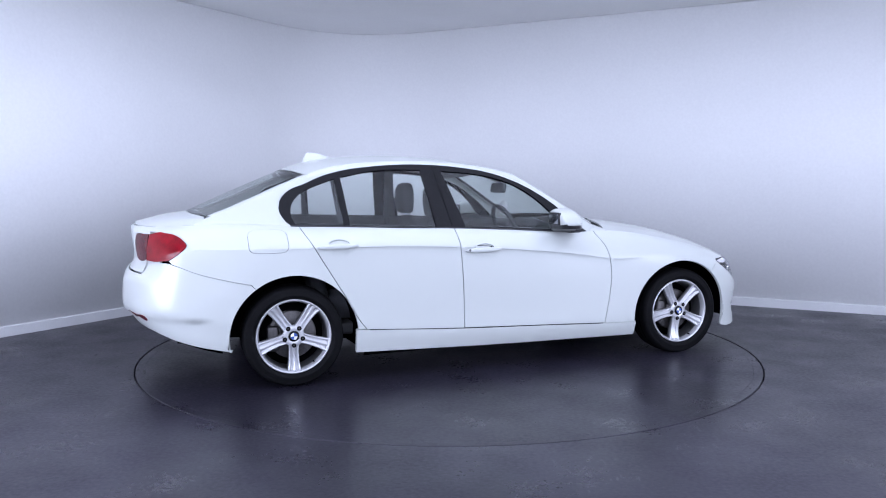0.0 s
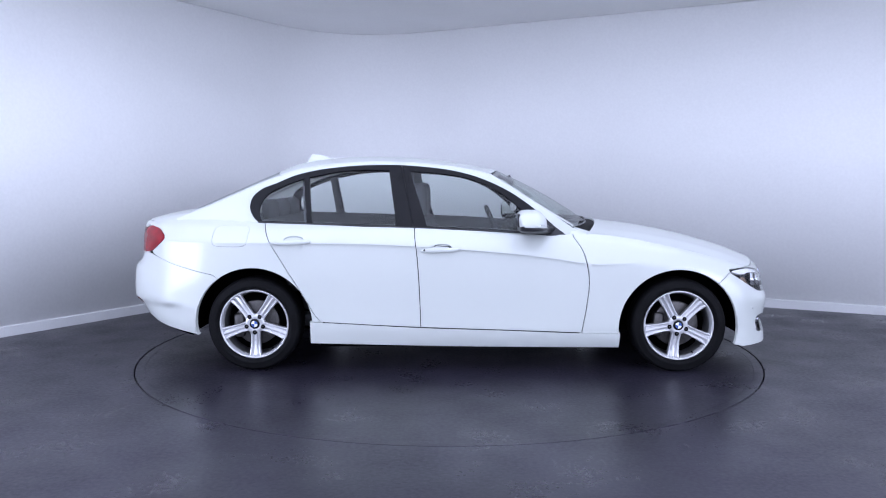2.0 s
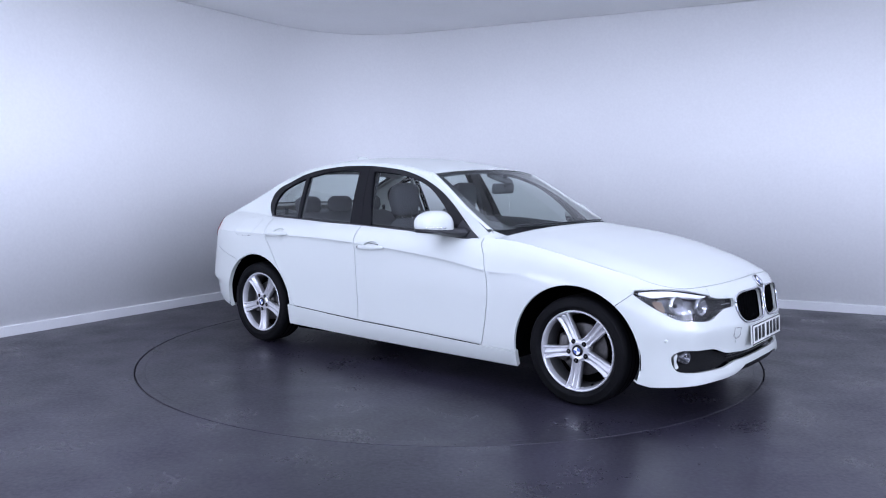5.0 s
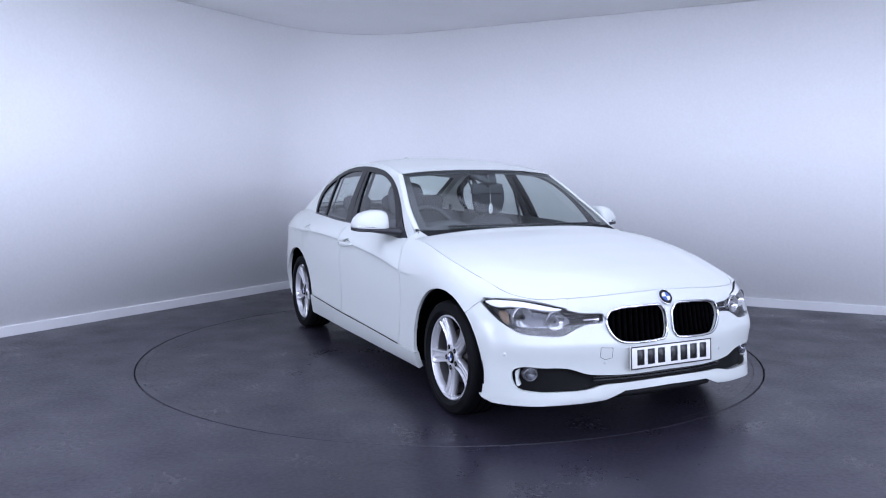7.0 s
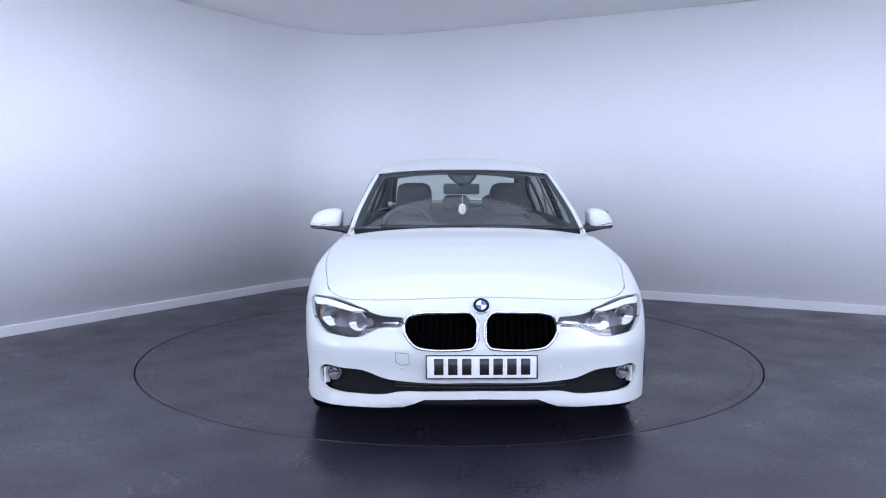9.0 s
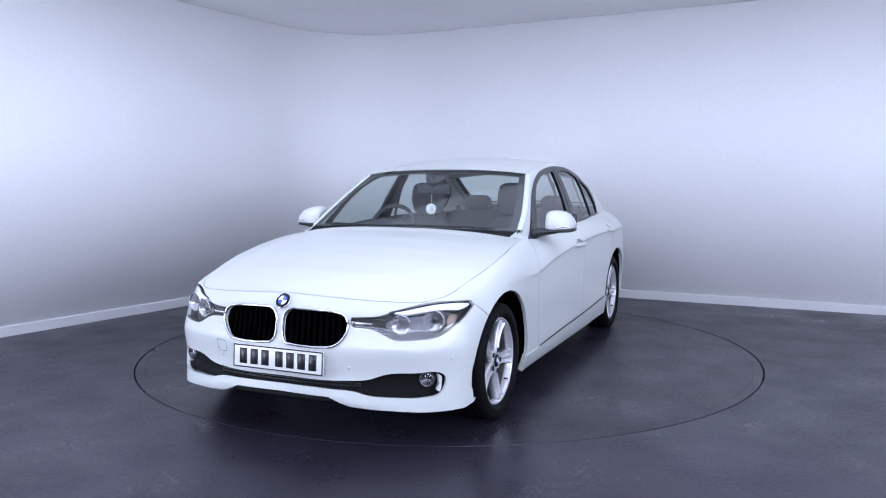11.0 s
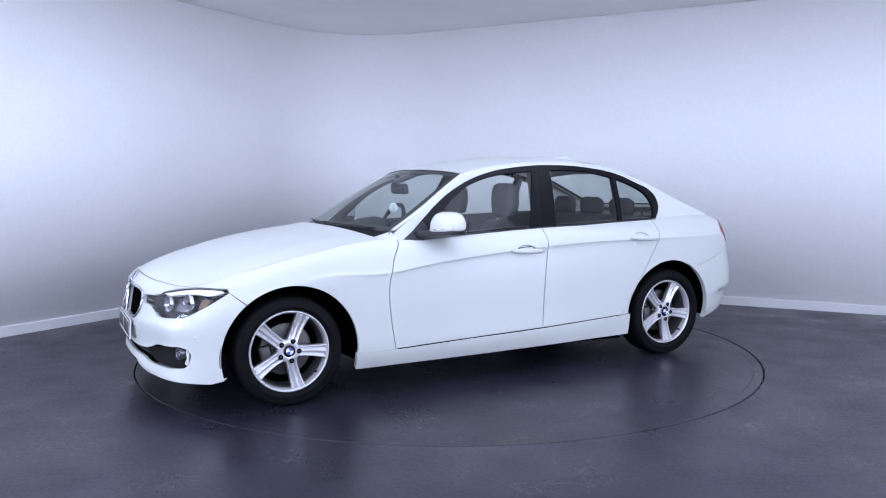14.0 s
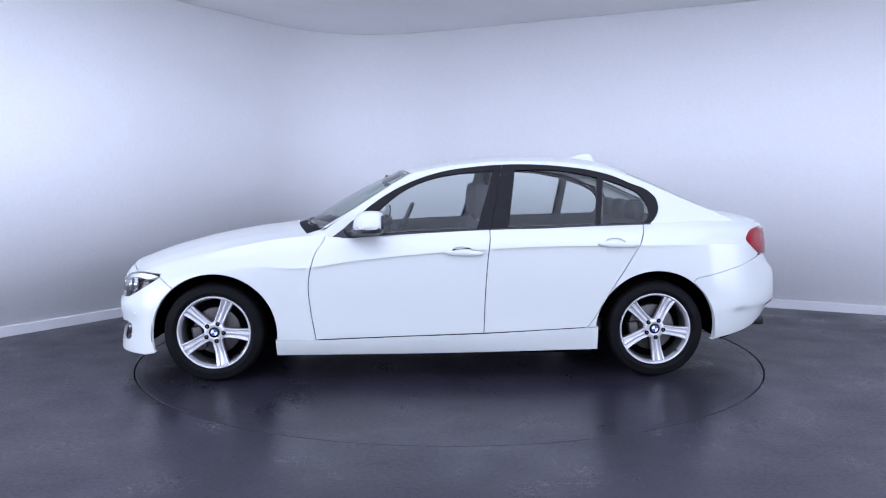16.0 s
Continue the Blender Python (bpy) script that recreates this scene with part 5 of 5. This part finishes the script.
for s in (1, -1):
    rows = []
    for x in np.linspace(-1.36, .62, 24):
        zb, yb = np.interp(x, BX, BZ), np.interp(x, BX, BY)
        rows.append([(x, s * (yb - .012), zb + .012), (x, s * (yb - .045), zb + .016), (x, s * (yb - .07), zb - .03), (x, s * (yb - .075), zb - .25), (x, s * (yb - .06), .36 if x > -.93 else zb - .27)])
    sheet("door_lining", rows, M_CABIN, car, "dark plastic door lining")
    for x0, z0, x1, z1, w in ((-.40, 1.35, -.335, .96, .035), (-1.10, 1.28, -1.07, .98, .02)):
        a, _ = cabin(s)(x0, z0)
        b, _ = cabin(s)(x1, z1)
        rows = [[p + np.array((d, -s * .045, 0)) for d in (-w, -w * .6, w * .6, w)] for p in (a, (a + b) / 2, b)]
        sheet("pillar_lining", rows, M_CABIN, car)
    part("seat_belt", loft([[(x - .02, s * y, z), (x + .02, s * y, z), (x + .02, s * (y - .003), z), (x - .02, s * (y - .003), z)] for x, y, z in ((-.40, .63, 1.25), (-.39, .69, 1.0), (-.36, .70, .55))]), M_SEAT, car)
# steering wheel on the car's right-hand side
sw = Matrix.Translation((.22, -.40, .915)) @ Matrix.Rotation(math.radians(-24), 4, "Y")
bm = tube([(0, .178 * math.cos(a), .178 * math.sin(a)) for a in np.linspace(0, 2 * math.pi, 49)], 0.0155, 10)
bmesh.ops.transform(bm, matrix=sw, verts=bm.verts)
steer = part("steering_wheel", bm, M_CABIN, car, "black steering wheel")
part("hub", rounded_box(.05, .15, .12, .02, sw), M_CABIN, steer)
for a in (0, 180, 270):
    bm = rounded_box(.018, .13, .035, .006, sw @ Matrix.Rotation(math.radians(a), 4, "X") @ Matrix.Translation((0, .11, 0)))
    part("spoke", bm, M_CABIN, steer)
# inside mirror, sensor box and hanging card
im = part("inside_mirror", rounded_box(.03, .25, .075, .014, Matrix.Translation((.32, -.02, 1.205)) @ Matrix.Rotation(math.radians(8), 4, "Y")), M_CABIN, car, "black interior mirror")
part("mirror_stem", tube([(.34, -.02, 1.22), (.35, -.02, 1.26), (.33, -.02, 1.30)], .014, 8), M_CABIN, im)
part("sensor_box", loft([[(.24, -.11, 1.315), (.24, .09, 1.315), (.24, .09, 1.29), (.24, -.11, 1.29)], [(.33, -.07, 1.28), (.33, .05, 1.28), (.33, .05, 1.25), (.33, -.07, 1.25)], [(.37, -.04, 1.26), (.37, .03, 1.26), (.37, .03, 1.235), (.37, -.04, 1.235)]]), M_CABIN, im)
bm = lathe([(.0005, .002), (.030, .002), (.032, 0), (.030, -.002), (.0005, -.002)], 28, "x")
card_m = Matrix.Translation((.37, -.015, 1.068)) @ Matrix.Rotation(math.radians(38), 4, "Z")
bmesh.ops.scale(bm, vec=(1, 1.12, 1.15), verts=bm.verts)
bmesh.ops.transform(bm, matrix=card_m, verts=bm.verts)
tag = part("hanging_card", bm, M_PAPER, car, "white round card hanging from the mirror")
part("string", tube([(.36, -.015, 1.17), (.37, -.015, 1.105)], .002, 6), M_PAPER, tag)
for k in range(4):
    part("print_line", rounded_box(.001, .028 - .006 * (k % 2), .004, .0003, card_m @ Matrix.Translation((.003, 0, .017 - .011 * k)), 1), M_LINING, tag)
for d in (-.05, .08):
    part("cowl_clip", rounded_box(.02, .012, .006, .002, Matrix.Translation((.93, d, .962))), M_PLASTIC, car)
# exhaust and rear diffuser edge
part("exhaust_pipe", loft([[(x, .52 + .03 * math.cos(a), .30 + .03 * math.sin(a)) for a in np.linspace(0, 2 * math.pi, 20, endpoint=False)] for x in (-2.05, -2.262)]), M_STEEL, car, "bright steel exhaust pipe")


# ---------------------------------------------------------------- motion
def motions():
    """The table turns, and the car with it."""
    turn = [(0, 20.05), (0.2, 19.2), (0.5, 16.8), (1, 11.4), (1.5, 5.7), (2, -0.65), (2.5, -7.0), (3, -13.45), (3.5, -19.75), (4, -26.05),
            (5.2, -41.05), (6.5, -57.0), (7, -63.35), (7.5, -69.6), (8, -75.95), (8.5, -82.25), (9, -88.6), (10.2, -103.6), (11.5, -120.0), (12, -126.4),
            (12.5, -132.65), (13, -139.0), (13.5, -145.25), (14, -151.6), (14.5, -157.85), (15, -164.3), (15.5, -170.55), (16, -176.95)]
    walk(table, [(t, pose(0, 0, 0, 0, 0, a)) for t, a in turn])
    walk(car, [(t, pose(0, 0, 0, 0, 0, a) @ Matrix.Translation((-CAR_OFFSET[0], -CAR_OFFSET[1], 0))) for t, a in turn])


motions()
